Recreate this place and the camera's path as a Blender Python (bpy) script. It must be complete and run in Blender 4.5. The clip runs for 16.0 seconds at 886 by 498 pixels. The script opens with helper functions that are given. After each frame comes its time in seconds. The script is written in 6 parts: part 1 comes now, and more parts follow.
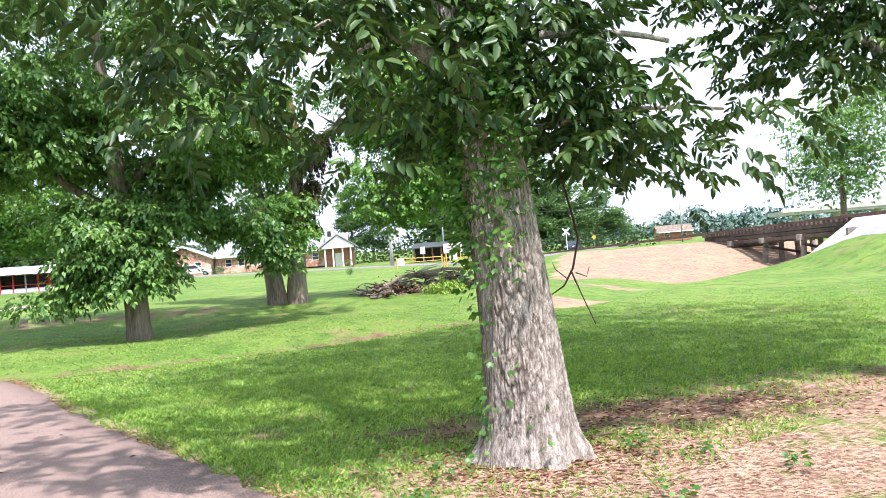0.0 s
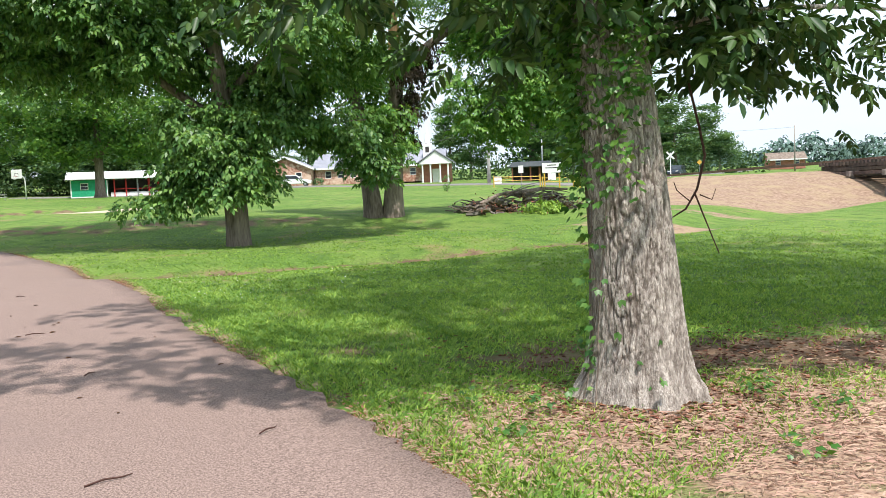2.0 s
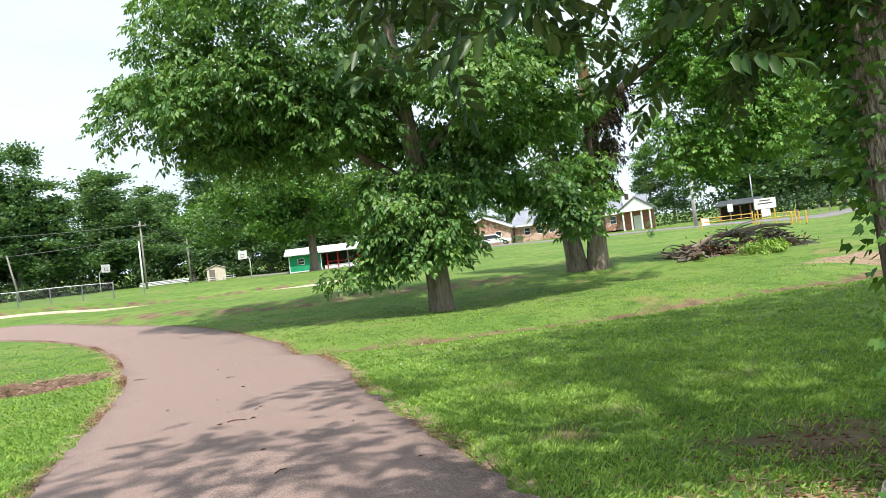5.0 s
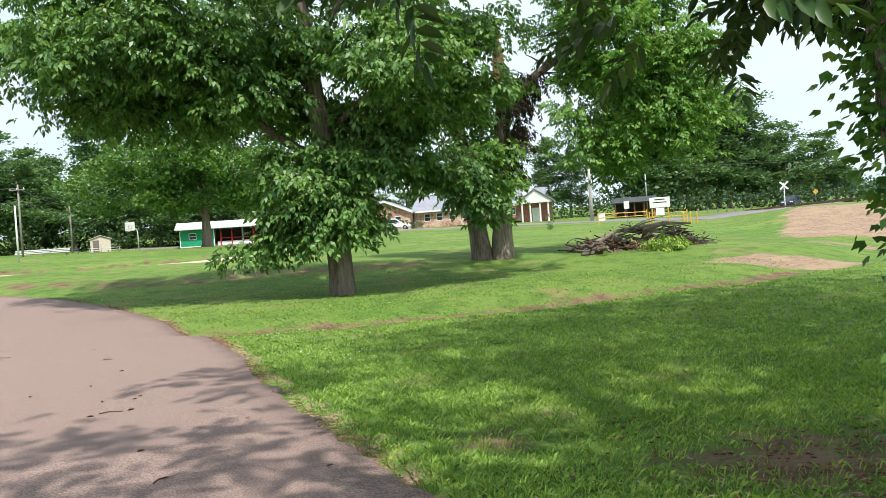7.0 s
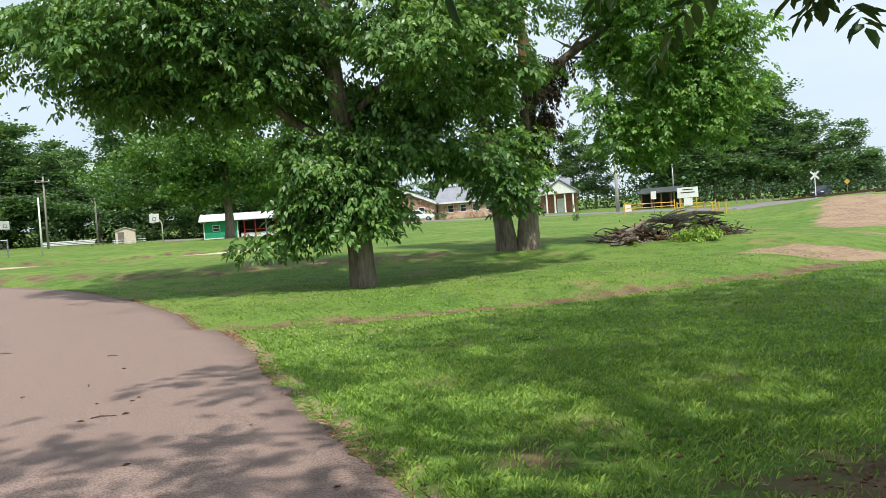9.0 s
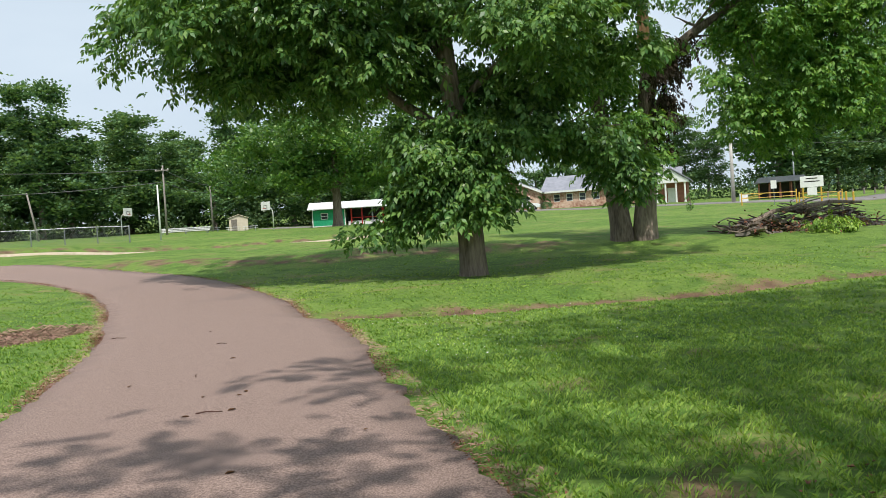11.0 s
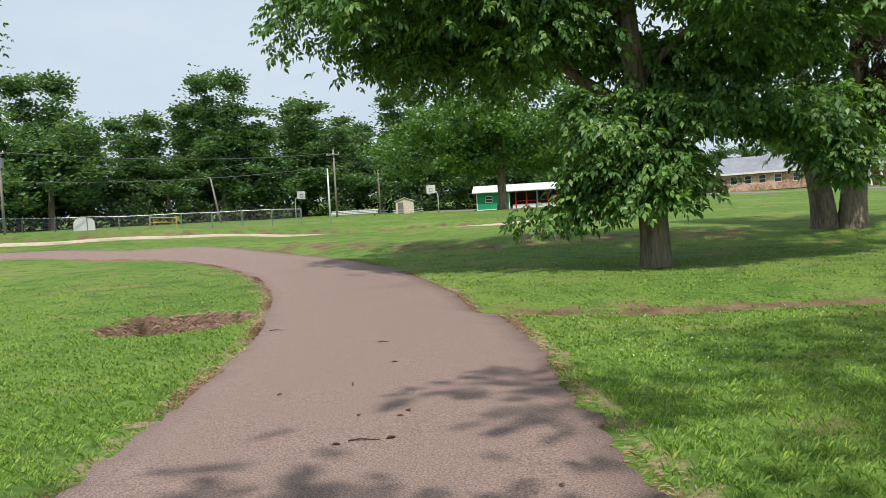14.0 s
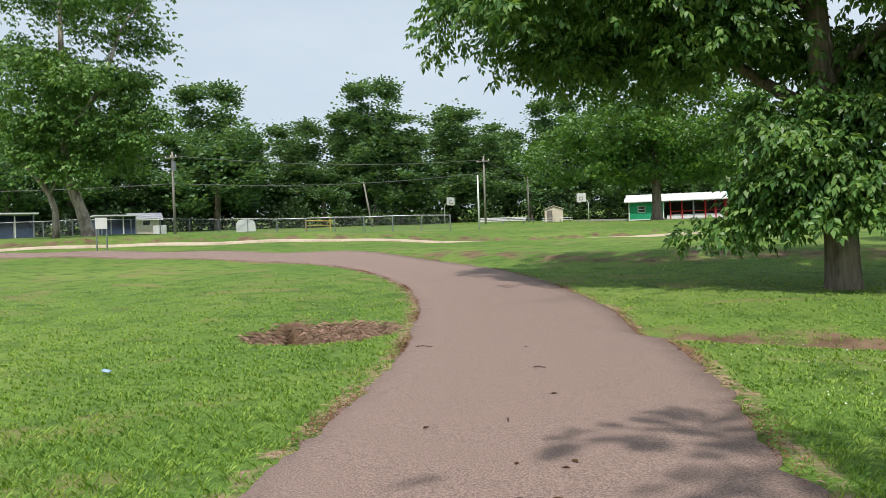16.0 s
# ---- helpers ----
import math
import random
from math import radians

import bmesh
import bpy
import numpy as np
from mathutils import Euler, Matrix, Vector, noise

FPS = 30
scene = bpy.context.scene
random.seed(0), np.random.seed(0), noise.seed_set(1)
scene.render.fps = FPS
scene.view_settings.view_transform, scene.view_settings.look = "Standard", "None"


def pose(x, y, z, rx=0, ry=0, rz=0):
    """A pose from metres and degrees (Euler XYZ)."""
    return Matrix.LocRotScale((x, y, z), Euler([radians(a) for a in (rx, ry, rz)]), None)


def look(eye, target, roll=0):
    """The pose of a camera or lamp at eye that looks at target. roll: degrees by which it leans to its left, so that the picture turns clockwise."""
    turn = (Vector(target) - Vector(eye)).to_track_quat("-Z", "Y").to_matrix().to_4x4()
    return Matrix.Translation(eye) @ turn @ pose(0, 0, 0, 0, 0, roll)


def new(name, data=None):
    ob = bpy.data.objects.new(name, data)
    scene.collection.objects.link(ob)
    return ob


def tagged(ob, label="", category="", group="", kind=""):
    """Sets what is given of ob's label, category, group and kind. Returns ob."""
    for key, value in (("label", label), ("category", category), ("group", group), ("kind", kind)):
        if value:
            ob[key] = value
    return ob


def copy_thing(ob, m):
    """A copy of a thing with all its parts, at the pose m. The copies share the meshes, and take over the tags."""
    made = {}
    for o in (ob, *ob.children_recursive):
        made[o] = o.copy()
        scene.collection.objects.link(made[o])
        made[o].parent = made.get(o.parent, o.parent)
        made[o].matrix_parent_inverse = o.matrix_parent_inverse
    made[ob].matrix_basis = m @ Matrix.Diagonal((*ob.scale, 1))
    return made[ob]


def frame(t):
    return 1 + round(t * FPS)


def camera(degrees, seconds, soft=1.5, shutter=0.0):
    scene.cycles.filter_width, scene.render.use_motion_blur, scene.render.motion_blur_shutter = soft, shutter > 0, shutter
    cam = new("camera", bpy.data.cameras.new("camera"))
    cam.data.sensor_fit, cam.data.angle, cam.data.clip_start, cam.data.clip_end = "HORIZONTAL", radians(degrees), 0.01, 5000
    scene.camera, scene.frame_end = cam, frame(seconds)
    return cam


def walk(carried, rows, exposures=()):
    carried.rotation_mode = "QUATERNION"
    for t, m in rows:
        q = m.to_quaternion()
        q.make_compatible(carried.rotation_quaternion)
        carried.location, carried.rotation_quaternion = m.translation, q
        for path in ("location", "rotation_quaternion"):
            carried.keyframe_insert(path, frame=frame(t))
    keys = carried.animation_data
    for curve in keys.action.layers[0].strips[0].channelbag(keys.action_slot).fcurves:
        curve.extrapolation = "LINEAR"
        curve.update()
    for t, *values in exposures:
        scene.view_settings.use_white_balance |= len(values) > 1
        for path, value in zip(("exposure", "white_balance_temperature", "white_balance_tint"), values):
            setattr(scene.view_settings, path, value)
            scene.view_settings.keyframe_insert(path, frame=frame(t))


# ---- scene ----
cam = camera(56.0, 16.0, soft=0.85)
PATH = [
    (0, (0.008, 0.222, 1.513), (0.232, 2.208, 1.562), -4.7),
    (0.5, (0.083, 0.29, 1.506), (0.137, 2.289, 1.505), -3.4),
    (1, (0.094, 0.407, 1.487), (0.084, 2.405, 1.395), -2.5),
    (1.5, (0.004, 0.575, 1.495), (0.017, 2.572, 1.388), -1.5),
    (2, (-0.006, 0.797, 1.483), (-0.022, 2.793, 1.351), -2.4),
    (2.5, (0.067, 1.025, 1.486), (-0.096, 3.016, 1.375), -2.9),
    (3, (0.03, 1.15, 1.47), (-0.146, 3.136, 1.32), -1.7),
    (3.5, (-0.069, 1.322, 1.503), (-0.253, 3.309, 1.375), -2.6),
    (4, (-0.119, 1.484, 1.548), (-0.536, 3.44, 1.558), -7.1),
    (4.2, (-0.111, 1.576, 1.539), (-0.589, 3.517, 1.587), -7.2),
    (6.3, (-0.421, 2.492, 1.475), (-0.832, 4.449, 1.461), -4.8),
    (6.5, (-0.469, 2.587, 1.477), (-0.82, 4.556, 1.453), -4.1),
    (7, (-0.569, 2.767, 1.492), (-0.813, 4.752, 1.471), -4.1),
    (7.5, (-0.544, 3.011, 1.506), (-0.822, 4.991, 1.482), -5.3),
    (8, (-0.516, 3.205, 1.488), (-0.811, 5.183, 1.475), -4.9),
    (8.2, (-0.541, 3.278, 1.484), (-0.815, 5.258, 1.457), -4.4),
    (10.3, (-0.967, 4.079, 1.401), (-1.34, 6.043, 1.355), -3.9),
    (10.5, (-1.015, 4.148, 1.403), (-1.4, 6.11, 1.349), -4.0),
    (11, (-1.079, 4.372, 1.423), (-1.623, 6.296, 1.378), -3.7),
    (11.5, (-1.176, 4.558, 1.42), (-1.872, 6.432, 1.374), -3.0),
    (12, (-1.322, 4.774, 1.458), (-1.988, 6.659, 1.403), -3.1),
    (12.5, (-1.374, 5.026, 1.469), (-2.131, 6.876, 1.413), -3.7),
    (13, (-1.475, 5.221, 1.461), (-2.302, 7.041, 1.393), -2.9),
    (13.5, (-1.656, 5.404, 1.498), (-2.473, 7.228, 1.447), -2.7),
    (14, (-1.787, 5.682, 1.481), (-2.694, 7.463, 1.42), -3.3),
    (14.5, (-1.905, 5.873, 1.496), (-2.937, 7.585, 1.445), -2.5),
    (15, (-2.082, 5.998, 1.549), (-3.077, 7.732, 1.5), -2.8),
    (15.5, (-2.248, 6.26, 1.541), (-3.321, 7.947, 1.495), -3.6),
    (16, (-2.386, 6.415, 1.544), (-3.59, 8.012, 1.516), -1.9),
]
walk(cam, [(t, look(eye, target, roll)) for t, eye, target, roll in PATH],
     [(0, 1.02, 5950, 22), (0.5, 0.50, 5950, 19), (2, 0.49, 6150, 15), (4.2, 0.51, 6200, 14), (6.5, 0.42, 6200, 14), (8.2, 0.22, 6250, 13),
      (10.5, 0.0, 6250, 13), (12, -0.08, 6300, 14), (16, -0.12, 6300, 14)])

# ---- world, sun, exposure ----
SUN_ELEV, SUN_AZ = 62.0, 160.0      # azimuth clockwise from +y, where the sun stands
scene.view_settings.exposure = 0.0
world = bpy.data.worlds.new("sky")
scene.world = world
world.use_nodes = True
wn, wl = world.node_tree.nodes, world.node_tree.links
wn.clear()
w_out = wn.new("ShaderNodeOutputWorld")
w_bg = wn.new("ShaderNodeBackground")
w_sky = wn.new("ShaderNodeTexSky")
w_sky.sky_type, w_sky.sun_disc = "NISHITA", False
w_sky.sun_elevation, w_sky.sun_rotation = radians(SUN_ELEV), radians(SUN_AZ)
w_sky.dust_density, w_sky.air_density = 2.0, 1.0
w_co = wn.new("ShaderNodeTexCoord")
w_map = wn.new("ShaderNodeMapping")
w_map.inputs["Scale"].default_value = (1.0, 1.0, 3.2)
w_no = wn.new("ShaderNodeTexNoise")
w_no.inputs["Scale"].default_value, w_no.inputs["Detail"].default_value = 1.7, 5.0
w_rm = wn.new("ShaderNodeValToRGB")
w_rm.color_ramp.elements[0].position, w_rm.color_ramp.elements[0].color = 0.32, (0.62, 0.62, 0.62, 1)
w_rm.color_ramp.elements[1].position, w_rm.color_ramp.elements[1].color = 0.66, (0.97, 0.97, 0.97, 1)
w_cl = wn.new("ShaderNodeRGB")
w_cl.outputs[0].default_value = (6.8, 7.85, 8.4, 1)       # thin bright cloud
w_mx = wn.new("ShaderNodeMix")
w_mx.data_type = "RGBA"
wl.new(w_co.outputs["Generated"], w_map.inputs[0])
wl.new(w_map.outputs[0], w_no.inputs["Vector"])
wl.new(w_no.outputs["Fac"], w_rm.inputs[0])
wl.new(w_rm.outputs[0], w_mx.inputs[0])
wl.new(w_sky.outputs[0], w_mx.inputs[6])
wl.new(w_cl.outputs[0], w_mx.inputs[7])
wl.new(w_mx.outputs[2], w_bg.inputs[0])
wl.new(w_bg.outputs[0], w_out.inputs[0])
w_bg.inputs[1].default_value = 0.11
sun = new("sun", bpy.data.lights.new("sun", "SUN"))
sun.data.energy, sun.data.angle, sun.data.color = 4.4, radians(1.3), (1.0, 0.94, 0.84)
_el, _az = radians(SUN_ELEV), radians(SUN_AZ)
SUN_DIR = Vector((math.sin(_az) * math.cos(_el), math.cos(_az) * math.cos(_el), math.sin(_el)))
sun.matrix_world = look(SUN_DIR * 60, (0, 0, 0))


# ---- materials ----
def mat(name, c1, c2, scale=4.0, rough=0.85, metal=0.0, bump=0.2, bscale=None, stretch=(1, 1, 1), spread=0.0, island=0.0,
        trans=0.0, stain=None, spec=0.3, objrand=0.0, detail=6.0, dist=0.02, contrast=0.28, coarse=0.13, furrow=None):
    """Two tones mixed by noise at two scales, with relief; island and objrand vary the value from piece to piece."""
    m = bpy.data.materials.new(name)
    m.use_nodes = True
    nt = m.node_tree
    n, l = nt.nodes, nt.links
    n.clear()
    out, bs = n.new("ShaderNodeOutputMaterial"), n.new("ShaderNodeBsdfPrincipled")
    bs.inputs["Roughness"].default_value, bs.inputs["Metallic"].default_value = rough, metal
    bs.inputs["Specular IOR Level"].default_value = spec
    co, mp = n.new("ShaderNodeTexCoord"), n.new("ShaderNodeMapping")
    mp.inputs["Scale"].default_value = stretch
    l.new(co.outputs["Object"], mp.inputs[0])
    a, b = n.new("ShaderNodeTexNoise"), n.new("ShaderNodeTexNoise")
    a.inputs["Scale"].default_value, a.inputs["Detail"].default_value = scale, detail
    b.inputs["Scale"].default_value, b.inputs["Detail"].default_value = scale * coarse, 4.0
    l.new(mp.outputs[0], a.inputs["Vector"])
    l.new(mp.outputs[0], b.inputs["Vector"])
    add = n.new("ShaderNodeMath")
    add.operation = "ADD"
    l.new(a.outputs["Fac"], add.inputs[0])
    l.new(b.outputs["Fac"], add.inputs[1])
    rg = n.new("ShaderNodeMapRange")
    rg.inputs["From Min"].default_value, rg.inputs["From Max"].default_value = 1 - contrast, 1 + contrast
    l.new(add.outputs[0], rg.inputs[0])
    mx = n.new("ShaderNodeMix")
    mx.data_type = "RGBA"
    mx.inputs[6].default_value, mx.inputs[7].default_value = (*c1, 1), (*c2, 1)
    l.new(rg.outputs[0], mx.inputs[0])
    col = mx.outputs[2]
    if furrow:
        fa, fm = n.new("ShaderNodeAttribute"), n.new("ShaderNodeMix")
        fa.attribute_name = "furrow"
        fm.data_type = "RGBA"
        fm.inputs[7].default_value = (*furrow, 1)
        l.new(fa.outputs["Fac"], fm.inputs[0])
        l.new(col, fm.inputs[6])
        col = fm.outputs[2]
    if stain:
        sn = n.new("ShaderNodeTexNoise")
        sn.inputs["Scale"].default_value, sn.inputs["Detail"].default_value = stain[1], 5.0
        l.new(co.outputs["Object"], sn.inputs["Vector"])
        sr = n.new("ShaderNodeMapRange")
        sr.inputs["From Min"].default_value, sr.inputs["From Max"].default_value = stain[2], stain[2] + 0.12
        l.new(sn.outputs["Fac"], sr.inputs[0])
        sm = n.new("ShaderNodeMix")
        sm.data_type = "RGBA"
        sm.inputs[7].default_value = (*stain[0], 1)
        l.new(sr.outputs[0], sm.inputs[0])
        l.new(col, sm.inputs[6])
        col = sm.outputs[2]
    if island or objrand:
        src = n.new("ShaderNodeNewGeometry").outputs["Random Per Island"] if island else n.new("ShaderNodeObjectInfo").outputs["Random"]
        k = island or objrand
        r2 = n.new("ShaderNodeMapRange")
        r2.inputs["To Min"].default_value, r2.inputs["To Max"].default_value = 1 - k, 1 + k
        l.new(src, r2.inputs[0])
        hs = n.new("ShaderNodeHueSaturation")
        l.new(r2.outputs[0], hs.inputs["Value"])
        r3 = n.new("ShaderNodeMapRange")
        r3.inputs["To Min"].default_value, r3.inputs["To Max"].default_value = 0.5 + 0.025 * (k > 0.2), 0.5 - 0.025 * (k > 0.2)
        l.new(src, r3.inputs[0])
        l.new(r3.outputs[0], hs.inputs["Hue"])
        l.new(col, hs.inputs["Color"])
        col = hs.outputs[0]
    l.new(col, bs.inputs["Base Color"])
    if bump:
        bp, bn = n.new("ShaderNodeBump"), n.new("ShaderNodeTexNoise")
        bn.inputs["Scale"].default_value, bn.inputs["Detail"].default_value = bscale or scale * 2, 8.0
        l.new(mp.outputs[0], bn.inputs["Vector"])
        l.new(bn.outputs["Fac"], bp.inputs["Height"])
        bp.inputs["Strength"].default_value, bp.inputs["Distance"].default_value = bump, dist
        l.new(bp.outputs[0], bs.inputs["Normal"])
    if trans:
        tr, ms = n.new("ShaderNodeBsdfTranslucent"), n.new("ShaderNodeMixShader")
        tg = n.new("ShaderNodeMix")
        tg.data_type, tg.blend_type = "RGBA", "MULTIPLY"
        tg.inputs[0].default_value = 1.0
        tg.inputs[7].default_value = (1.5, 1.35, 0.55, 1)
        l.new(col, tg.inputs[6])
        l.new(tg.outputs[2], tr.inputs["Color"])
        ms.inputs[0].default_value = trans
        l.new(bs.outputs[0], ms.inputs[1])
        l.new(tr.outputs[0], ms.inputs[2])
        l.new(ms.outputs[0], out.inputs[0])
    else:
        l.new(bs.outputs[0], out.inputs[0])
    return m


M_BARK = mat("bark_grey", (0.17, 0.135, 0.11), (0.60, 0.52, 0.45), 15, 0.95, bump=1.0, bscale=15, stretch=(2.1, 2.1, 0.85), dist=0.05, contrast=0.19,
             stain=((0.40, 0.37, 0.31), 2.2, 0.62))
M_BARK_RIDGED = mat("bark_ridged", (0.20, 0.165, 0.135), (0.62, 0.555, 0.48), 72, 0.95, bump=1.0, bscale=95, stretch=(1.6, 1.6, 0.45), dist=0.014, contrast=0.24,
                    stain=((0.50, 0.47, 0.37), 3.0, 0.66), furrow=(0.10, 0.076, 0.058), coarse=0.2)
M_BARK_DARK = mat("bark_brown", (0.095, 0.073, 0.056), (0.32, 0.258, 0.205), 7, 0.95, bump=1.0, bscale=9, stretch=(2.4, 2.4, 0.4), dist=0.04)
M_SPLINTER = mat("splintered_wood", (0.28, 0.14, 0.06), (0.5, 0.32, 0.18), 8, 0.9, bump=0.6, stretch=(3, 3, 0.4))
M_LEAF_PECAN = mat("pecan_leaf", (0.032, 0.072, 0.019), (0.070, 0.138, 0.032), 1.2, 0.42, bump=0, island=0.36, trans=0.13, spec=0.4)
M_LEAF_MID = mat("shade_tree_leaf", (0.080, 0.180, 0.045), (0.168, 0.312, 0.082), 0.7, 0.40, bump=0, island=0.38, trans=0.28, spec=0.4)
M_LEAF_BRIGHT = mat("bright_leaf", (0.095, 0.215, 0.046), (0.19, 0.37, 0.082), 0.8, 0.45, bump=0, island=0.3, trans=0.36, spec=0.4)
M_LEAF_FAR = mat("wood_leaf", (0.084, 0.168, 0.078), (0.150, 0.268, 0.122), 0.25, 0.65, bump=0, island=0.34, trans=0.30, spec=0.25)
M_LEAF_WITHERED = mat("withered_leaf", (0.030, 0.026, 0.016), (0.070, 0.052, 0.030), 1.0, 0.7, bump=0, island=0.35, trans=0.08, spec=0.2)
# darker wood leaf: the shade under the trees is in the colour
M_UNDER_SHADED = mat("shaded_undergrowth_leaf", (0.040, 0.080, 0.032), (0.078, 0.138, 0.052), 0.25, 0.7, bump=0, island=0.36, trans=0.15, spec=0.2)
# pale blue-green: distance haze is mixed into this leaf colour
M_LEAF_HAZE = mat("hazed_leaf", (0.10, 0.165, 0.135), (0.14, 0.21, 0.175), 0.06, 0.8, bump=0, island=0.2, spec=0.1)
M_IVY = mat("vine_leaf", (0.055, 0.145, 0.022), (0.125, 0.27, 0.048), 2.0, 0.42, bump=0, island=0.3, trans=0.35, spec=0.5)
M_GRASS = mat("grass_blade", (0.155, 0.282, 0.046), (0.285, 0.44, 0.086), 0.9, 0.6, bump=0, island=0.32, trans=0.30, spec=0.3)
M_DRY = mat("dry_straw", (0.30, 0.19, 0.13), (0.48, 0.345, 0.24), 3, 0.9, bump=0, island=0.22, spec=0.2)
# a darker brown variant of the straw, for the hole's lining
M_STRAW_DARK = mat("darker_straw", (0.20, 0.12, 0.08), (0.46, 0.33, 0.23), 3, 0.9, bump=0, island=0.4, spec=0.2)
M_ROOFDARK = mat("dark_roofing", (0.09, 0.10, 0.12), (0.15, 0.16, 0.18), 1.5, 0.8, bump=0.2)
M_DEADLEAF = mat("dead_leaf", (0.12, 0.055, 0.032), (0.26, 0.135, 0.075), 3, 0.85, bump=0, island=0.3, spec=0.2)
M_PATH = mat("path_asphalt", (0.128, 0.089, 0.074), (0.368, 0.270, 0.226), 165, 0.9, bump=0.6, bscale=165, dist=0.008,
             stain=((0.21, 0.155, 0.133), 0.4, 0.60), spec=0.25, detail=4.0, contrast=0.18, coarse=0.45)
M_DIRTROAD = mat("gravel_track", (0.40, 0.32, 0.23), (0.58, 0.49, 0.38), 5, 0.95, bump=0.4, bscale=30)
M_ROAD = mat("road_asphalt", (0.16, 0.15, 0.14), (0.23, 0.215, 0.20), 12, 0.9, bump=0.2)
M_WHITE = mat("white_paint", (0.66, 0.66, 0.63), (0.82, 0.82, 0.80), 3, 0.5, bump=0.1)
M_GALV = mat("galvanised_steel", (0.24, 0.255, 0.26), (0.36, 0.375, 0.38), 8, 0.45, metal=0.7, bump=0.05)
M_POLEWOOD = mat("weathered_pole_wood", (0.20, 0.18, 0.16), (0.36, 0.33, 0.30), 4, 0.9, bump=0.4, stretch=(2, 2, 0.2))
M_TIMBER = mat("creosote_timber", (0.035, 0.026, 0.022), (0.13, 0.095, 0.075), 3, 0.85, bump=0.5, objrand=0.35)
M_TIMBER_GREY = mat("weathered_timber", (0.14, 0.115, 0.10), (0.30, 0.26, 0.23), 3, 0.9, bump=0.5, objrand=0.3)
M_RUST = mat("rusty_steel", (0.10, 0.05, 0.03), (0.22, 0.12, 0.08), 5, 0.7, metal=0.4, bump=0.3)
M_GREEN = mat("green_paint", (0.012, 0.24, 0.115), (0.03, 0.36, 0.18), 3, 0.55, bump=0.1)
M_RED = mat("red_paint", (0.32, 0.015, 0.015), (0.48, 0.04, 0.03), 3, 0.55, bump=0.1)
M_YELLOW = mat("yellow_paint", (0.52, 0.31, 0.04), (0.66, 0.42, 0.08), 3, 0.5, bump=0.1)
M_BLUE = mat("dark_blue_sheeting", (0.025, 0.045, 0.10), (0.05, 0.08, 0.16), 2, 0.6, bump=0.1)
M_BRICK = mat("tan_brick", (0.29, 0.135, 0.09), (0.58, 0.40, 0.31), 3.4, 0.9, bump=0.3, bscale=8, contrast=0.16, stain=((0.62, 0.47, 0.37), 1.1, 0.56))
M_BRICK_RED = mat("red_brick", (0.26, 0.10, 0.07), (0.40, 0.18, 0.13), 2.0, 0.9, bump=0.3, bscale=8)
M_SHINGLE = mat("grey_roofing", (0.20, 0.21, 0.24), (0.30, 0.31, 0.345), 1.5, 0.8, bump=0.3)
M_ROOFWHITE = mat("white_sheet_roof", (0.60, 0.61, 0.60), (0.78, 0.79, 0.78), 1.2, 0.45, bump=0.1)
M_DARKGLASS = mat("dark_window_glass", (0.02, 0.025, 0.03), (0.05, 0.06, 0.07), 1.0, 0.12, bump=0, spec=0.6)
# for dark marks, and for interior shade put into shelter back walls
M_DARK = mat("dark_marks_and_shade", (0.03, 0.028, 0.025), (0.07, 0.062, 0.055), 1.0, 0.9, bump=0)
M_CREAM = mat("cream_siding", (0.55, 0.47, 0.37), (0.70, 0.61, 0.50), 2.0, 0.8, bump=0.1)
M_CONC = mat("concrete", (0.38, 0.36, 0.33), (0.54, 0.51, 0.47), 2.5, 0.9, bump=0.2)
M_BALLAST = mat("ballast_stone", (0.30, 0.29, 0.29), (0.52, 0.50, 0.49), 4, 0.95, bump=0.6, island=0.3)
M_CARWHITE = mat("white_car_paint", (0.70, 0.71, 0.72), (0.80, 0.81, 0.82), 1, 0.25, bump=0, spec=0.6)
M_CARDARK = mat("dark_car_paint", (0.02, 0.03, 0.045), (0.045, 0.06, 0.08), 1, 0.25, bump=0, spec=0.6)
M_RUBBER = mat("tyre_rubber", (0.015, 0.015, 0.015), (0.035, 0.035, 0.035), 6, 0.85, bump=0.1)
M_WIRE = mat("cable_grey", (0.07, 0.07, 0.07), (0.14, 0.14, 0.14), 3, 0.6, bump=0)
M_LITTER = mat("blue_wrapper", (0.20, 0.35, 0.62), (0.42, 0.56, 0.78), 20, 0.4, bump=0.2)


# ---- the lie of the land ----
def sstep(a, b, v):
    t = np.clip((np.asarray(v, float) - a) / (b - a), 0, 1)
    return t * t * (3 - 2 * t)


def seg_dist(x, y, pts):
    """Distance to a polyline, with the share of its length at the nearest place."""
    x, y = np.asarray(x, float), np.asarray(y, float)
    best, along = np.full(np.broadcast(x, y).shape, 1e9), np.zeros(np.broadcast(x, y).shape)
    for i in range(len(pts) - 1):
        (ax, ay), (bx, by) = pts[i], pts[i + 1]
        dx, dy = bx - ax, by - ay
        t = np.clip(((x - ax) * dx + (y - ay) * dy) / (dx * dx + dy * dy), 0, 1)
        d = np.hypot(x - ax - t * dx, y - ay - t * dy)
        along = np.where(d < best, (i + t) / (len(pts) - 1), along)
        best = np.minimum(best, d)
    return best, along


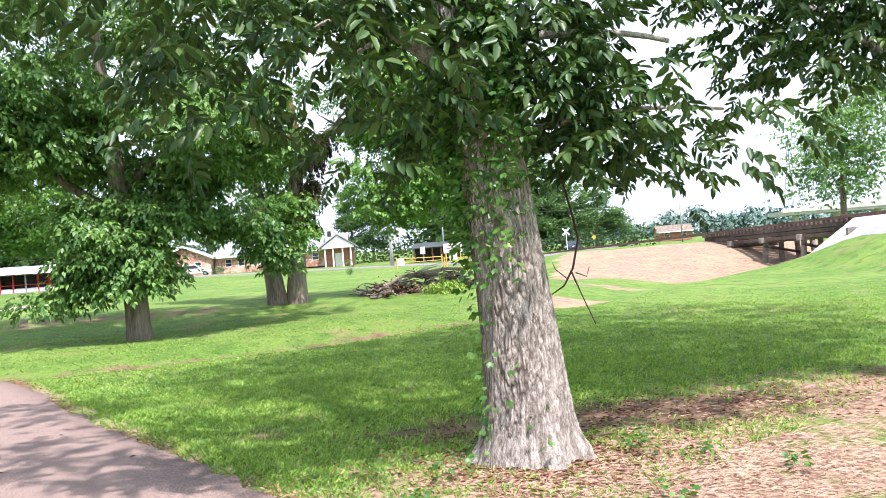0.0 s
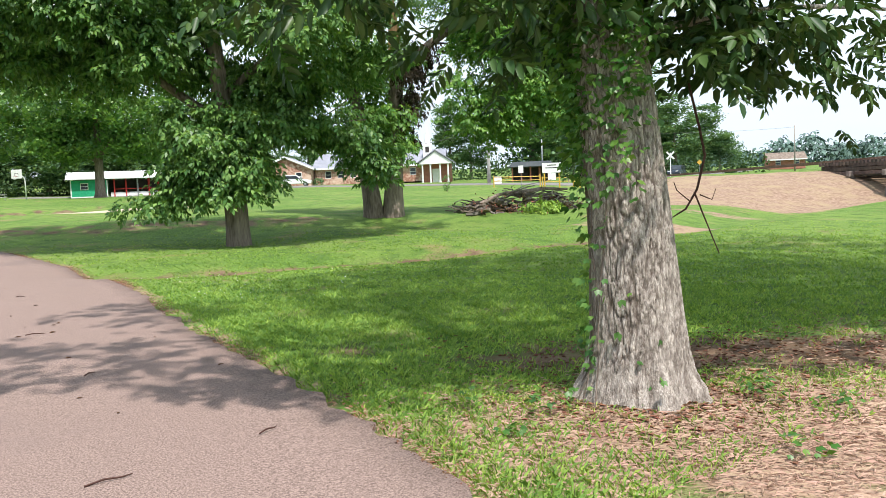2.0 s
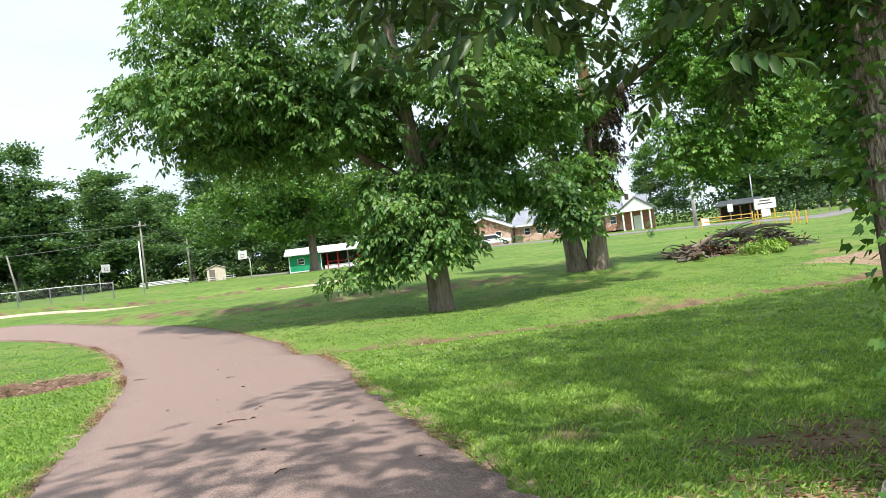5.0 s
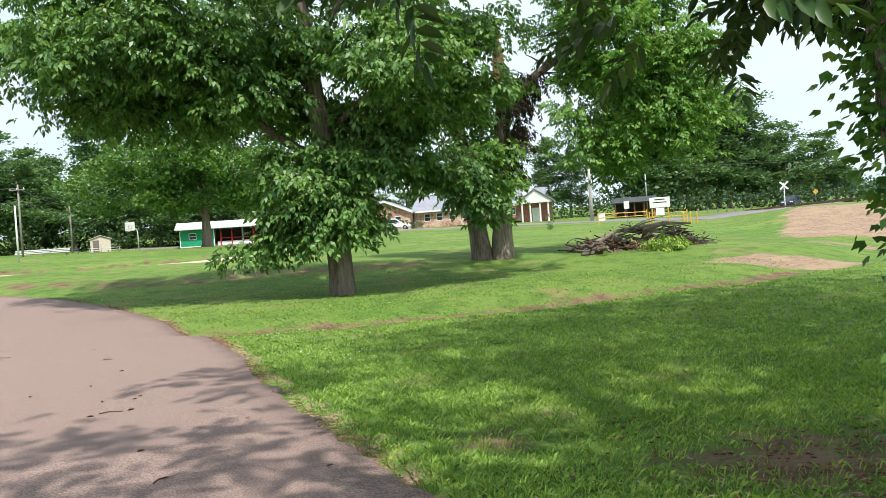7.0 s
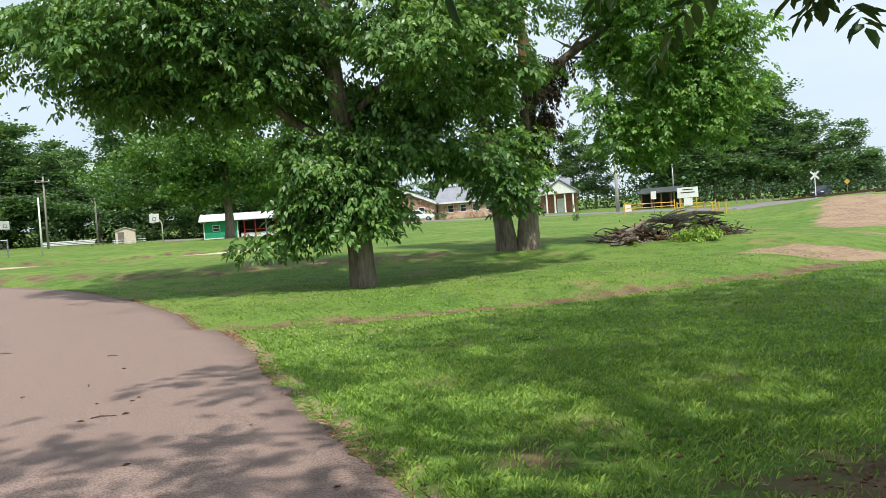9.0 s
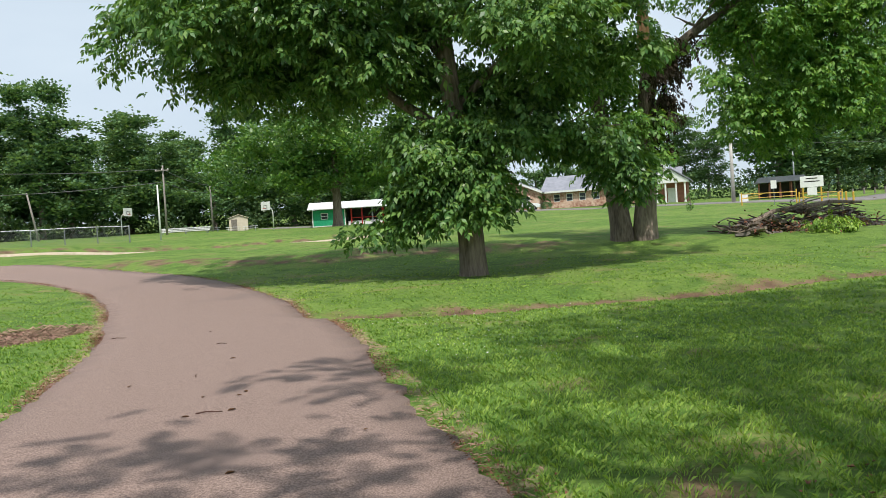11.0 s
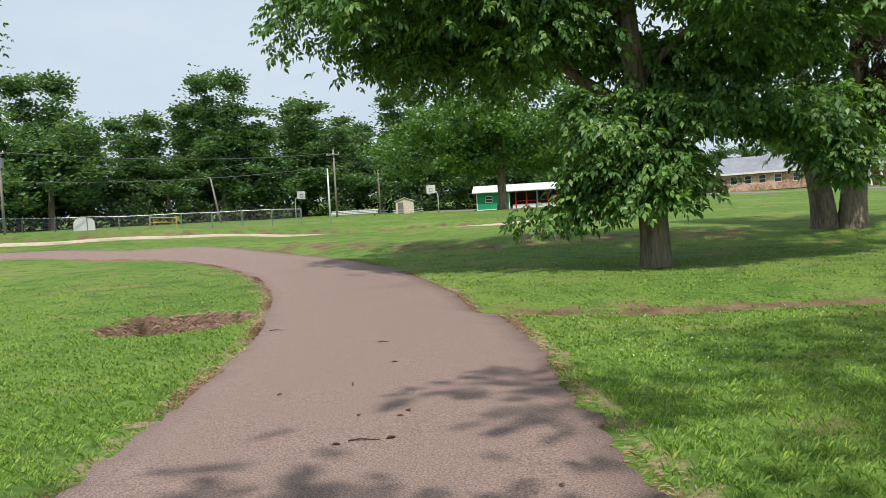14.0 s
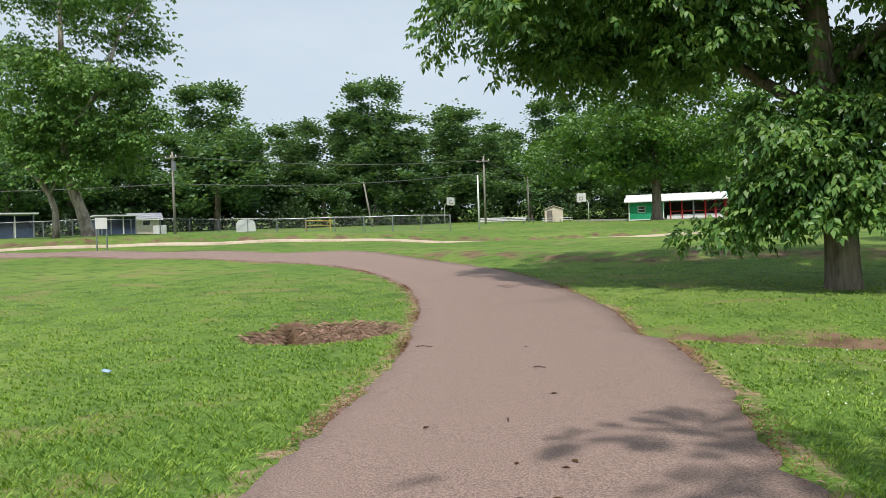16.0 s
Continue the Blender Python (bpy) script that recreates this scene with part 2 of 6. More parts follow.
def spline(ctrl, step=6):
    """Catmull-Rom through the points."""
    c = [Vector(p) for p in ctrl]
    c = [c[0] * 2 - c[1]] + c + [c[-1] * 2 - c[-2]]
    out = []
    for i in range(1, len(c) - 2):
        for k in range(step):
            t = k / step
            out.append(0.5 * ((2 * c[i]) + (c[i + 1] - c[i - 1]) * t + (2 * c[i - 1] - 5 * c[i] + 4 * c[i + 1] - c[i + 2]) * t * t
                              + (3 * c[i] - c[i - 1] - 3 * c[i + 1] + c[i + 2]) * t ** 3))
    return out + [c[-2]]


PATH_MID = [tuple(p) for p in spline([(3.6, -9), (0.2, 0), (-1.87, 4.84), (-4.55, 9.8), (-7.2, 14.6), (-9.5, 17.9), (-12.1, 21.2),
                                      (-15.6, 24.6), (-20.3, 27.5), (-26.3, 28.9), (-33, 27.6), (-40, 23.6), (-50, 15)], 8)]
SWALE = [(-9.2, 19.0), (-6.8, 18.75), (-4.6, 18.7), (-1.4, 20.2), (3.1, 23.2), (8.5, 29.5), (15, 40), (21, 48.5), (29, 53), (45, 57)]
TRACK_DIRT = [(-76, 8), (-57, 20), (-44, 30), (-36, 37.6), (-31, 44.3), (-25, 49), (-15, 54)]
PINCH = (10.5, 0.12, 3.0)       # where the paving narrows on one side: place, depth, reach
HOLE = (-11.98, 15.86)


def bare_behind(x, y):
    """Worn brown earth in the shade behind the big trunk."""
    v = 0.82 * np.exp(-(((x - 2.9) / 2.5) ** 2 + ((y - 8.0) / 1.15) ** 2) ** 1.4)
    v = np.maximum(v, 0.80 * np.exp(-(((x - 0.9) / 1.1) ** 2 + ((y - 8.1) / 0.8) ** 2)))
    return np.maximum(v, 0.62 * np.exp(-(((x + 0.9) / 0.8) ** 2 + ((y - 8.8) / 0.55) ** 2)))


def crevice(x, y):
    """Place in the narrow crack of the hole: 1 at its edge."""
    dx, dy = np.asarray(x, float) - HOLE[0] + 0.60, np.asarray(y, float) - HOLE[1] + 0.04
    return ((0.67 * dx + 0.74 * dy) / 0.21) ** 2 + ((-0.74 * dx + 0.67 * dy) / 0.70) ** 2


def hole_uv(x, y):
    """Place in the washed-out hole: 1 at its rim."""
    dx, dy = np.asarray(x, float) - HOLE[0], np.asarray(y, float) - HOLE[1]
    return (0.90 * dx + 0.43 * dy) / 1.18, (-0.43 * dx + 0.90 * dy) / 1.35


def land(x, y):
    x, y = np.asarray(x, float), np.asarray(y, float)
    d = -0.5 * x + 0.87 * y - 17
    z = 0.034 * (d + np.sqrt(d * d + 25)) / 2 - 0.03
    z = z + 0.6 * sstep(14, 44, -x) * (1 - sstep(60, 115, y)) * sstep(0, 20, y + 0.3 * -x)
    z = z - 0.6 * sstep(8, 26, -x) * sstep(36, 52, y) * (1 - 0.5 * sstep(55, 75, -x)) * (1 - sstep(95, 120, y) * (1 - sstep(25, 35, -x)))
    z = z * (1 - 0.75 * sstep(4, 26, x) * (1 - sstep(70, 110, y)))
    # the drainage swale
    sd, sa = seg_dist(x, y, SWALE)
    z = z - (0.30 + 0.4 * sstep(0.45, 0.9, sa)) * np.exp(-(sd / (1.0 + 2.2 * sstep(0.4, 0.9, sa))) ** 2) * sstep(0.0, 0.12, sa)
    # bank between the lawn and the field
    dv = (y - np.interp(x, [p[0] for p in TRACK_DIRT], [p[1] for p in TRACK_DIRT])) * 0.72
    z = z + 0.42 * sstep(0.9, 2.4, dv) * (1 - sstep(25, 60, dv)) * sstep(10, 20, -x) * (1 - sstep(60, 75, -x))
    # railway embankment: the raised ground past the creek and the grassy ridge before it
    p1 = sstep(0, 8, x - (9 + (y - 60) * 0.22)) * sstep(45, 64, y)
    z = np.maximum(z, z * (1 - p1) + 2.1 * p1)
    p2 = (1 - sstep(2.2, 8.0, np.abs(x - 28.6))) * (1 - sstep(39, 46, y))
    z = z + 1.6 * p2
    hu, hv = hole_uv(x, y)
    z = z - 0.24 * np.exp(-(hu * hu + hv * hv) ** 5) - 1.5 * np.exp(-crevice(x, y) ** 4) + 0.15 * np.exp(-(((hu - 0.25) / 0.42) ** 2 + ((hv - 0.2) / 0.5) ** 2))
    rise = y - 0.12 * x + 0.6 * np.sin(x * 0.35)
    z = z + 0.34 * sstep(30.2, 33.6, rise) * sstep(-30, -20, x) * (1 - sstep(4, 12, x)) * (1 - sstep(50, 85, y))
    r = np.hypot(x, y)
    wob = 0.05 * np.sin(x * 0.31 + 1.3) * np.cos(y * 0.27) + 0.025 * np.sin(x * 0.9 + y * 0.6)
    z = z + wob * sstep(8, 25, r)
    pd, _ = seg_dist(x, y, PATH_MID)
    z = z - 0.03 * (1 - sstep(1.6, 2.1, pd))
    return z


def gz(x, y):
    return float(land(np.array([float(x)]), np.array([float(y)]))[0])


# ---- builders ----
def mesh_np(name, verts, faces, k):
    """A mesh from arrays: faces of k corners each."""
    me = bpy.data.meshes.new(name)
    nf = len(faces)
    me.vertices.add(len(verts))
    me.vertices.foreach_set("co", np.asarray(verts, np.float32).ravel())
    me.loops.add(nf * k)
    me.loops.foreach_set("vertex_index", np.asarray(faces, np.int32).ravel())
    me.polygons.add(nf)
    me.polygons.foreach_set("loop_start", np.arange(0, nf * k, k, dtype=np.int32))
    me.polygons.foreach_set("loop_total", np.full(nf, k, np.int32))
    me.update(calc_edges=True)
    me.validate()
    return me


def link_mesh(name, me, material, parent=None, label=""):
    me.materials.clear()
    me.materials.append(material)
    ob = new(name, me)
    if parent is not None:
        ob.parent = parent
        ob.matrix_parent_inverse = Matrix.Identity(4)
    if label:
        tagged(ob, label)
    return ob


def part(name, bm, material, parent=None, label="", smooth=False):
    me = bpy.data.meshes.new(name)
    bm.normal_update()
    bm.to_mesh(me)
    bm.free()
    if smooth:
        me.polygons.foreach_set("use_smooth", [True] * len(me.polygons))
    return link_mesh(name, me, material, parent, label)


def empty(name, x, y, z, rz=0.0, label="", category="", group="", kind=""):
    e = new(name)
    e.empty_display_size = 0.2
    e.matrix_basis = pose(x, y, z, 0, 0, rz)
    return tagged(e, label, category, group, kind)


def box(bm, x0, y0, z0, x1, y1, z1, bevel=0.0, m=None):
    r = bmesh.ops.create_cube(bm, size=1.0)
    vs = r["verts"]
    for v in vs:
        v.co = Vector(((x0 + x1) / 2 + v.co.x * (x1 - x0), (y0 + y1) / 2 + v.co.y * (y1 - y0), (z0 + z1) / 2 + v.co.z * (z1 - z0)))
    if bevel:
        es = list({e for v in vs for e in v.link_edges})
        b = bmesh.ops.bevel(bm, geom=es, offset=bevel, segments=1, affect="EDGES")
        vs = list({v for f in b["faces"] for v in f.verts} | {v for v in vs if v.is_valid})
    if m is not None:
        bmesh.ops.transform(bm, matrix=m, verts=vs)
    return bm


def one_box(*a, bevel=0.0, m=None):
    return box(bmesh.new(), *a, bevel=bevel, m=m)


def tube(bm, pts, radii, seg=8, cap=True, rough=0.0, seed=0.0):
    """A tapered tube along points, bark ridges by noise."""
    pts = [Vector(p) for p in pts]
    if not isinstance(radii, (list, tuple)):
        radii = [radii] * len(pts)
    rings = []
    up = Vector((0.31, 0.17, 1)).normalized()
    if abs((pts[-1] - pts[0]).normalized().dot(up)) > 0.9:
        up = Vector((1, 0.1, 0))
    for i, p in enumerate(pts):
        d = (pts[min(i + 1, len(pts) - 1)] - pts[max(i - 1, 0)]).normalized()
        u = d.cross(up).normalized()
        v = d.cross(u)
        ring = []
        for k in range(seg):
            a = 2 * math.pi * k / seg
            r = radii[i]
            if rough:
                r *= 1 + rough * (noise.noise(Vector((math.cos(a) * 3.5 + seed, math.sin(a) * 3.5, p.z * 1.1 + seed)))
                                  + 0.5 * noise.noise(Vector((math.cos(a) * 10 + seed, math.sin(a) * 10, p.z * 2.5))))
            ring.append(bm.verts.new(p + (u * math.cos(a) + v * math.sin(a)) * r))
        rings.append(ring)
    for a, b in zip(rings, rings[1:]):
        for k in range(seg):
            bm.faces.new((a[k], a[(k + 1) % seg], b[(k + 1) % seg], b[k]))
    if cap:
        bm.faces.new(rings[0][::-1])
        bm.faces.new(rings[-1])
    bmesh.ops.recalc_face_normals(bm, faces=bm.faces)
    return bm


def one_tube(pts, radii, seg=8, **kw):
    return tube(bmesh.new(), pts, radii, seg, **kw)


# ---- foliage ----
def leaflet(n_half, length, width, fold=0.25):
    """Points and quads of one folded leaflet along +x."""
    z = fold * width / 2
    v = [(0, 0, 0), (0.26 * length, -0.44 * width, z), (0.66 * length, -0.42 * width, z - 0.05 * length), (length, 0, -0.17 * length),
         (0.66 * length, 0.42 * width, z - 0.05 * length), (0.26 * length, 0.44 * width, z)]
    return np.array(v), np.array([(0, 1, 2, 3), (0, 3, 4, 5)])


def rhomb(length, width):
    return np.array([(0, 0, 0), (length * 0.45, -width / 2, 0.06 * length), (length, 0, -0.15 * length), (length * 0.45, width / 2, 0.06 * length)]), \
        np.array([(0, 1, 2, 3)])


def spray(pairs, length, leaf, tip=True, spread=62, rng=None):
    """A compound leaf: pairs of leaflets on a stem that droops, along +x."""
    lv, lf = leaf
    V, F, base = [], [], 0
    items = []
    for i in range(pairs):
        t = 0.22 + 0.70 * i / max(1, pairs - 1)
        for s in (-1, 1):
            items.append((t, s * radians(spread - 12 * t), 0.75 + 0.35 * math.sin(math.pi * t)))
    if tip:
        items.append((1.0, 0.0, 1.0))
    for t, a, sc in items:
        R = Matrix.Rotation(a + rng.uniform(-0.2, 0.2), 3, "Z") @ Matrix.Rotation(rng.uniform(0.1, 0.7), 3, "Y") @ Matrix.Rotation(rng.uniform(-0.6, 0.6), 3, "X")
        p = np.array((t * length, 0, -0.30 * t * t * length))
        V.append(lv * sc @ np.array(R).T + p)
        F.append(lf + base)
        base += len(lv)
    return np.concatenate(V), np.concatenate(F)


def clump_far(count, leaf, reach, rng):
    """A loose knot of broad leafy flakes, turned every way."""
    lv, lf = leaf
    V, F = [], []
    for k in range(count):
        R = Euler((rng.uniform(-0.9, 0.9), rng.uniform(-0.5, 0.9), rng.uniform(0, 6.28))).to_matrix()
        p = np.array([rng.gauss(0, reach), rng.gauss(0, reach), rng.gauss(0, reach * 0.6)])
        V.append(lv * rng.uniform(0.75, 1.2) @ np.array(R).T + p)
        F.append(lf + k * len(lv))
    return np.concatenate(V), np.concatenate(F)


def scatter_sprays(name, pos, out_dir, tmpl, scale, rng, droop=(0.0, 0.9)):
    """One mesh of many sprays at the places, turned outwards and drooping."""
    n = len(pos)
    tv, tf = tmpl
    yaw = np.arctan2(out_dir[:, 1], out_dir[:, 0]) + rng.normal(0, 0.9, n)
    pit = rng.uniform(droop[0], droop[1], n)
    rol = rng.normal(0, 0.42, n)
    cy, sy, cp, sp, cr, sr = np.cos(yaw), np.sin(yaw), np.cos(pit), np.sin(pit), np.cos(rol), np.sin(rol)
    R = np.empty((n, 3, 3))
    R[:, 0, 0], R[:, 0, 1], R[:, 0, 2] = cy * cp, cy * sp * sr - sy * cr, cy * sp * cr + sy * sr
    R[:, 1, 0], R[:, 1, 1], R[:, 1, 2] = sy * cp, sy * sp * sr + cy * cr, sy * sp * cr - cy * sr
    R[:, 2, 0], R[:, 2, 1], R[:, 2, 2] = -sp, cp * sr, cp * cr
    s = (scale * rng.uniform(0.7, 1.3, n))[:, None, None]
    V = np.einsum("nij,kj->nki", R, tv) * s + pos[:, None, :]
    F = (tf[None] + (np.arange(n) * len(tv))[:, None, None]).reshape(-1, 4)
    return mesh_np(name, V.reshape(-1, 3), F, 4)


def crown_points(blobs, rng, clump=0.55, per=9, flat=0.6):
    """Places of sprays: each blob (x, y, z, rx, ry, rz, n) holds clumps near its outside, each clump its sprays."""
    P, D = [], []
    for bx, by, bz, rx, ry, rz, n in blobs:
        m = max(1, n // per)
        q = rng.normal(size=(m, 3))
        q /= np.linalg.norm(q, axis=1)[:, None]
        rad = rng.uniform(0.25, 1.0, m) ** 0.55
        rad *= 1 + 0.22 * np.sin(q[:, 0] * 5 + bx) * np.cos(q[:, 1] * 4 + by) + 0.15 * np.sin(q[:, 2] * 7)
        c = q * rad[:, None] * np.array((rx, ry, rz))
        g = rng.normal(size=(m, per, 3)) * np.array((clump, clump, clump * flat)) * rng.uniform(0.5, 1.3, m)[:, None, None]
        p = c[:, None, :] + g + np.array((bx, by, bz))
        d = g + 0.4 * q[:, None, :]
        P.append(p.reshape(-1, 3))
        D.append(d.reshape(-1, 3))
    return np.concatenate(P), np.concatenate(D)


def lobes(cx, cy, cz, rx, ry, rz, count, size, n, seed, flat=0.62):
    """Flat leafy lobes that fill an ellipsoid, mostly near its outside."""
    rg = random.Random(seed)
    out = []
    for _ in range(count):
        v = Vector((rg.gauss(0, 1), rg.gauss(0, 1), rg.gauss(0, 1))).normalized() * rg.uniform(0.35, 1.0) ** 0.6
        s = size * rg.uniform(0.7, 1.35)
        out.append((cx + v.x * rx, cy + v.y * ry, cz + v.z * rz, s, s, s * flat, n))
    return out


def limb(bm, a, b, r0, r1, sag=0.0, seg=7, wob=0.25, seed=1, n=9):
    rg = random.Random(seed)
    a, b = Vector(a), Vector(b)
    L = (b - a).length
    pts, rad = [], []
    ox, oy = rg.uniform(-1, 1), rg.uniform(-1, 1)
    for i in range(n):
        t = i / (n - 1)
        p = a.lerp(b, t) + Vector((ox, oy, 0)) * math.sin(math.pi * t * 1.7) * wob * L * 0.25 + Vector((0, 0, 1)) * math.sin(math.pi * t) * sag * L
        pts.append(p)
        rad.append(r0 + (r1 - r0) * t ** 0.8)
    tube(bm, pts, rad, seg, rough=0.1, seed=seed)
    return pts


def trunk_mesh(bm, pts, radii, seg=40, n=60, flare=0.0, roots=6, seed=0.0, rough=0.07):
    """A trunk along points with a flared, buttressed foot and ridged bark."""
    P = [Vector(p) for p in pts]
    rings = []
    for i in range(n + 1):
        t = i / n * (len(P) - 1)
        k = min(int(t), len(P) - 2)
        f = t - k
        c = P[k].lerp(P[k + 1], f)
        r = radii[k] + (radii[k + 1] - radii[k]) * f
        h = c.z - P[0].z
        ring = []
        for s in range(seg):
            a = 2 * math.pi * s / seg
            e = math.exp(-max(h, 0) / 0.17)
            lobes = 0.5 + 0.5 * math.cos(roots * a + 1.7 * math.sin(2 * a + seed) + seed)
            rr = r * (1 + flare * e * (0.35 + 1.0 * lobes ** 2))
            nz = noise.noise(Vector((math.cos(a) * 2.2 + seed, math.sin(a) * 2.2, h * 0.8)))
            nf = noise.noise(Vector((math.cos(a) * 13 + seed, math.sin(a) * 13, h * 2.6)))
            rr *= 1 + rough * nz + rough * 0.55 * nf
            ring.append(bm.verts.new((c.x + math.cos(a) * rr, c.y + math.sin(a) * rr, c.z - 0.12 * e * lobes * (h < 0.2))))
        rings.append(ring)
    for a, b in zip(rings, rings[1:]):
        for s in range(seg):
            bm.faces.new((a[s], a[(s + 1) % seg], b[(s + 1) % seg], b[s]))
    bm.faces.new(rings[-1])
    return bm


def ridged_trunk(pts, radii, seg, n, flare, roots, seed, rough):
    """A near trunk: its bark stands in narrow upright ridges with furrows between them, smoother at the foot."""
    bm = bmesh.new()
    lay = bm.verts.layers.float.new("furrow")
    P = [Vector(p) for p in pts]
    zs = [p.z for p in P]
    rings = []
    for i in range(n + 1):
        t = i / n
        z = zs[0] + (3.9 - zs[0]) * t / 0.86 if t < 0.86 else 3.9 + (zs[-1] - 3.9) * (t - 0.86) / 0.14
        c = Vector((np.interp(z, zs, [p.x for p in P]), np.interp(z, zs, [p.y for p in P]), z))
        r = float(np.interp(z, zs, radii))
        h = z - zs[0]
        e = math.exp(-max(h, 0) / 0.17)
        smooth_foot = 1 - 0.75 * math.exp(-max(h, 0) / 0.22)
        ring = []
        for s in range(seg):
            a = 2 * math.pi * s / seg
            ca, sa = math.cos(a), math.sin(a)
            lobes_ = 0.5 + 0.5 * math.cos(roots * a + 1.7 * math.sin(2 * a + seed) + seed)
            rr = r * (1 + flare * e * (0.35 + 1.0 * lobes_ ** 2))
            rr *= 1 + rough * noise.noise(Vector((ca * 2.2 + seed, sa * 2.2, h * 0.8)))
            wx, wy = ca * r, sa * r
            bend = 0.35 * noise.noise(Vector((wx * 7, wy * 7, h * 5)))
            v1 = abs(noise.noise(Vector((wx * 30 + bend, wy * 30 + seed, h * 6.5 + bend))))
            v2 = abs(noise.noise(Vector((wx * 46 + 9, wy * 46 + bend, h * 12))))
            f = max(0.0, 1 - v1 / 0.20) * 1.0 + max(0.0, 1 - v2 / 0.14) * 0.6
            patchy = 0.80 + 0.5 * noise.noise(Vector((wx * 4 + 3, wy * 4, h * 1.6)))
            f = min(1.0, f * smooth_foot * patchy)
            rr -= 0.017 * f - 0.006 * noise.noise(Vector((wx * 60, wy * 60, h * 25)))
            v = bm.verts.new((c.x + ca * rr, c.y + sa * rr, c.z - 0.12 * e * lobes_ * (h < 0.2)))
            # the carved depth also mixes in the bark's darker furrow tone
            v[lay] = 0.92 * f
            ring.append(v)
        rings.append(ring)
    for a, b in zip(rings, rings[1:]):
        for s in range(seg):
            bm.faces.new((a[s], a[(s + 1) % seg], b[(s + 1) % seg], b[s]))
    bm.faces.new(rings[-1])
    return bm


# ---- ground ----
def build_ground():
    n, a, b = 380, 5.0, 6.6
    u = np.linspace(-1, 1, n)
    # closer mesh across the washed-out hole
    gx = np.sort(np.concatenate([-5 + a * np.sinh(b * u), np.linspace(-14.03, -10.81, 76)]))
    gy = np.sort(np.concatenate([15 + a * np.sinh(b * u), np.linspace(14.41, 18.03, 76)]))
    X, Y = np.meshgrid(gx, gy)
    n = len(gx)
    Z = land(X, Y)
    V = np.stack([X, Y, Z], -1).reshape(-1, 3)
    i = np.arange(n * n).reshape(n, n)
    F = np.stack([i[:-1, :-1], i[:-1, 1:], i[1:, 1:], i[1:, :-1]], -1).reshape(-1, 4)
    me = mesh_np("ground", V, F, 4)
    me.polygons.foreach_set("use_smooth", [True] * len(me.polygons))
    # cover: share of bare soil, straw litter and brighter lawn, by place
    x, y = V[:, 0], V[:, 1]
    sd, sa = seg_dist(x, y, SWALE)
    dv = (y - np.interp(x, [p[0] for p in TRACK_DIRT], [p[1] for p in TRACK_DIRT])) * 0.72
    pd, _ = seg_dist(x, y, PATH_MID)
    soil = np.exp(-((sd - 0.1) / 0.80) ** 2) * sstep(0.03, 0.1, sa) * (1 - sstep(0.5, 0.6, sa)) * 0.80
    tip = sstep(43.5, 47, y) * (1 - sstep(60, 63, y)) * sstep(-1.0, 2.0, x - (10.5 + 0.30 * (y - 46))) * (1 - sstep(30, 36, x))
    tip = np.maximum(tip, 1.15 * np.exp(-(((x - 6.9) / 2.7) ** 2 + ((y - 30.0 - 0.12 * (x - 6)) / 1.5) ** 2) ** 2))
    tip = np.maximum(tip, 0.75 * np.exp(-(((x - 12.5) / 5.0) ** 2 + ((y - 38) / 1.6) ** 2)))
    soil = np.maximum(soil, 0.60 * np.exp(-((dv - 1.7) / 0.8) ** 2) * sstep(16, 24, -x) * (y > 15))
    soil = np.maximum(soil, 0.57 * np.exp(-((y - 0.12 * x + 0.6 * np.sin(x * 0.35) - 32.4) / 1.3) ** 2) * sstep(-26, -20, x) * (1 - sstep(-5, -3, x)))
    hu, hv = hole_uv(x, y)
    soil = np.maximum(soil, 1.5 * np.exp(-(hu * hu + hv * hv) ** 4))
    soil = np.maximum(soil, 1.5 * np.exp(-(crevice(x, y) / 2.4) ** 2))
    soil = np.maximum(soil, bare_behind(x, y))
    litter = 0.95 * np.exp(-((((x - 1.75) / 2.6) ** 2 + ((y - 5.8) / 1.75) ** 2)) ** 1.3)
    litter = np.maximum(litter, 0.8 * np.exp(-((((x - 5.6) / 3.2) ** 2 + ((y - 7.6) / 2.2) ** 2)) ** 1.3))
    litter = np.maximum(litter, 0.55 * np.exp(-((pd - 1.85) / 0.22) ** 2))
    for nm, val in (("soil", soil), ("litter", litter), ("tip", tip)):
        at = me.attributes.new(nm, "FLOAT", "POINT")
        at.data.foreach_set("value", val.astype(np.float32))
    m = bpy.data.materials.new("mown_lawn_with_bare_soil")
    m.use_nodes = True
    nt = m.node_tree
    N, L = nt.nodes, nt.links
    bs = N["Principled BSDF"]
    bs.inputs["Roughness"].default_value, bs.inputs["Specular IOR Level"].default_value = 0.9, 0.15
    co = N.new("ShaderNodeTexCoord")

    def nz(scale, detail=6):
        q = N.new("ShaderNodeTexNoise")
        q.inputs["Scale"].default_value, q.inputs["Detail"].default_value = scale, detail
        L.new(co.outputs["Object"], q.inputs["Vector"])
        return q.outputs["Fac"]

    def ramp(src, lo, hi):
        q = N.new("ShaderNodeMapRange")
        q.inputs["From Min"].default_value, q.inputs["From Max"].default_value = lo, hi
        L.new(src, q.inputs[0])
        return q.outputs[0]

    def mixc(f, c1, c2):
        q = N.new("ShaderNodeMix")
        q.data_type = "RGBA"
        if isinstance(f, float):
            q.inputs[0].default_value = f
        else:
            L.new(f, q.inputs[0])
        for s, c in ((6, c1), (7, c2)):
            if isinstance(c, tuple):
                q.inputs[s].default_value = (*c, 1)
            else:
                L.new(c, q.inputs[s])
        return q.outputs[2]

    def mth(op, p, q):
        k = N.new("ShaderNodeMath")
        k.operation = op
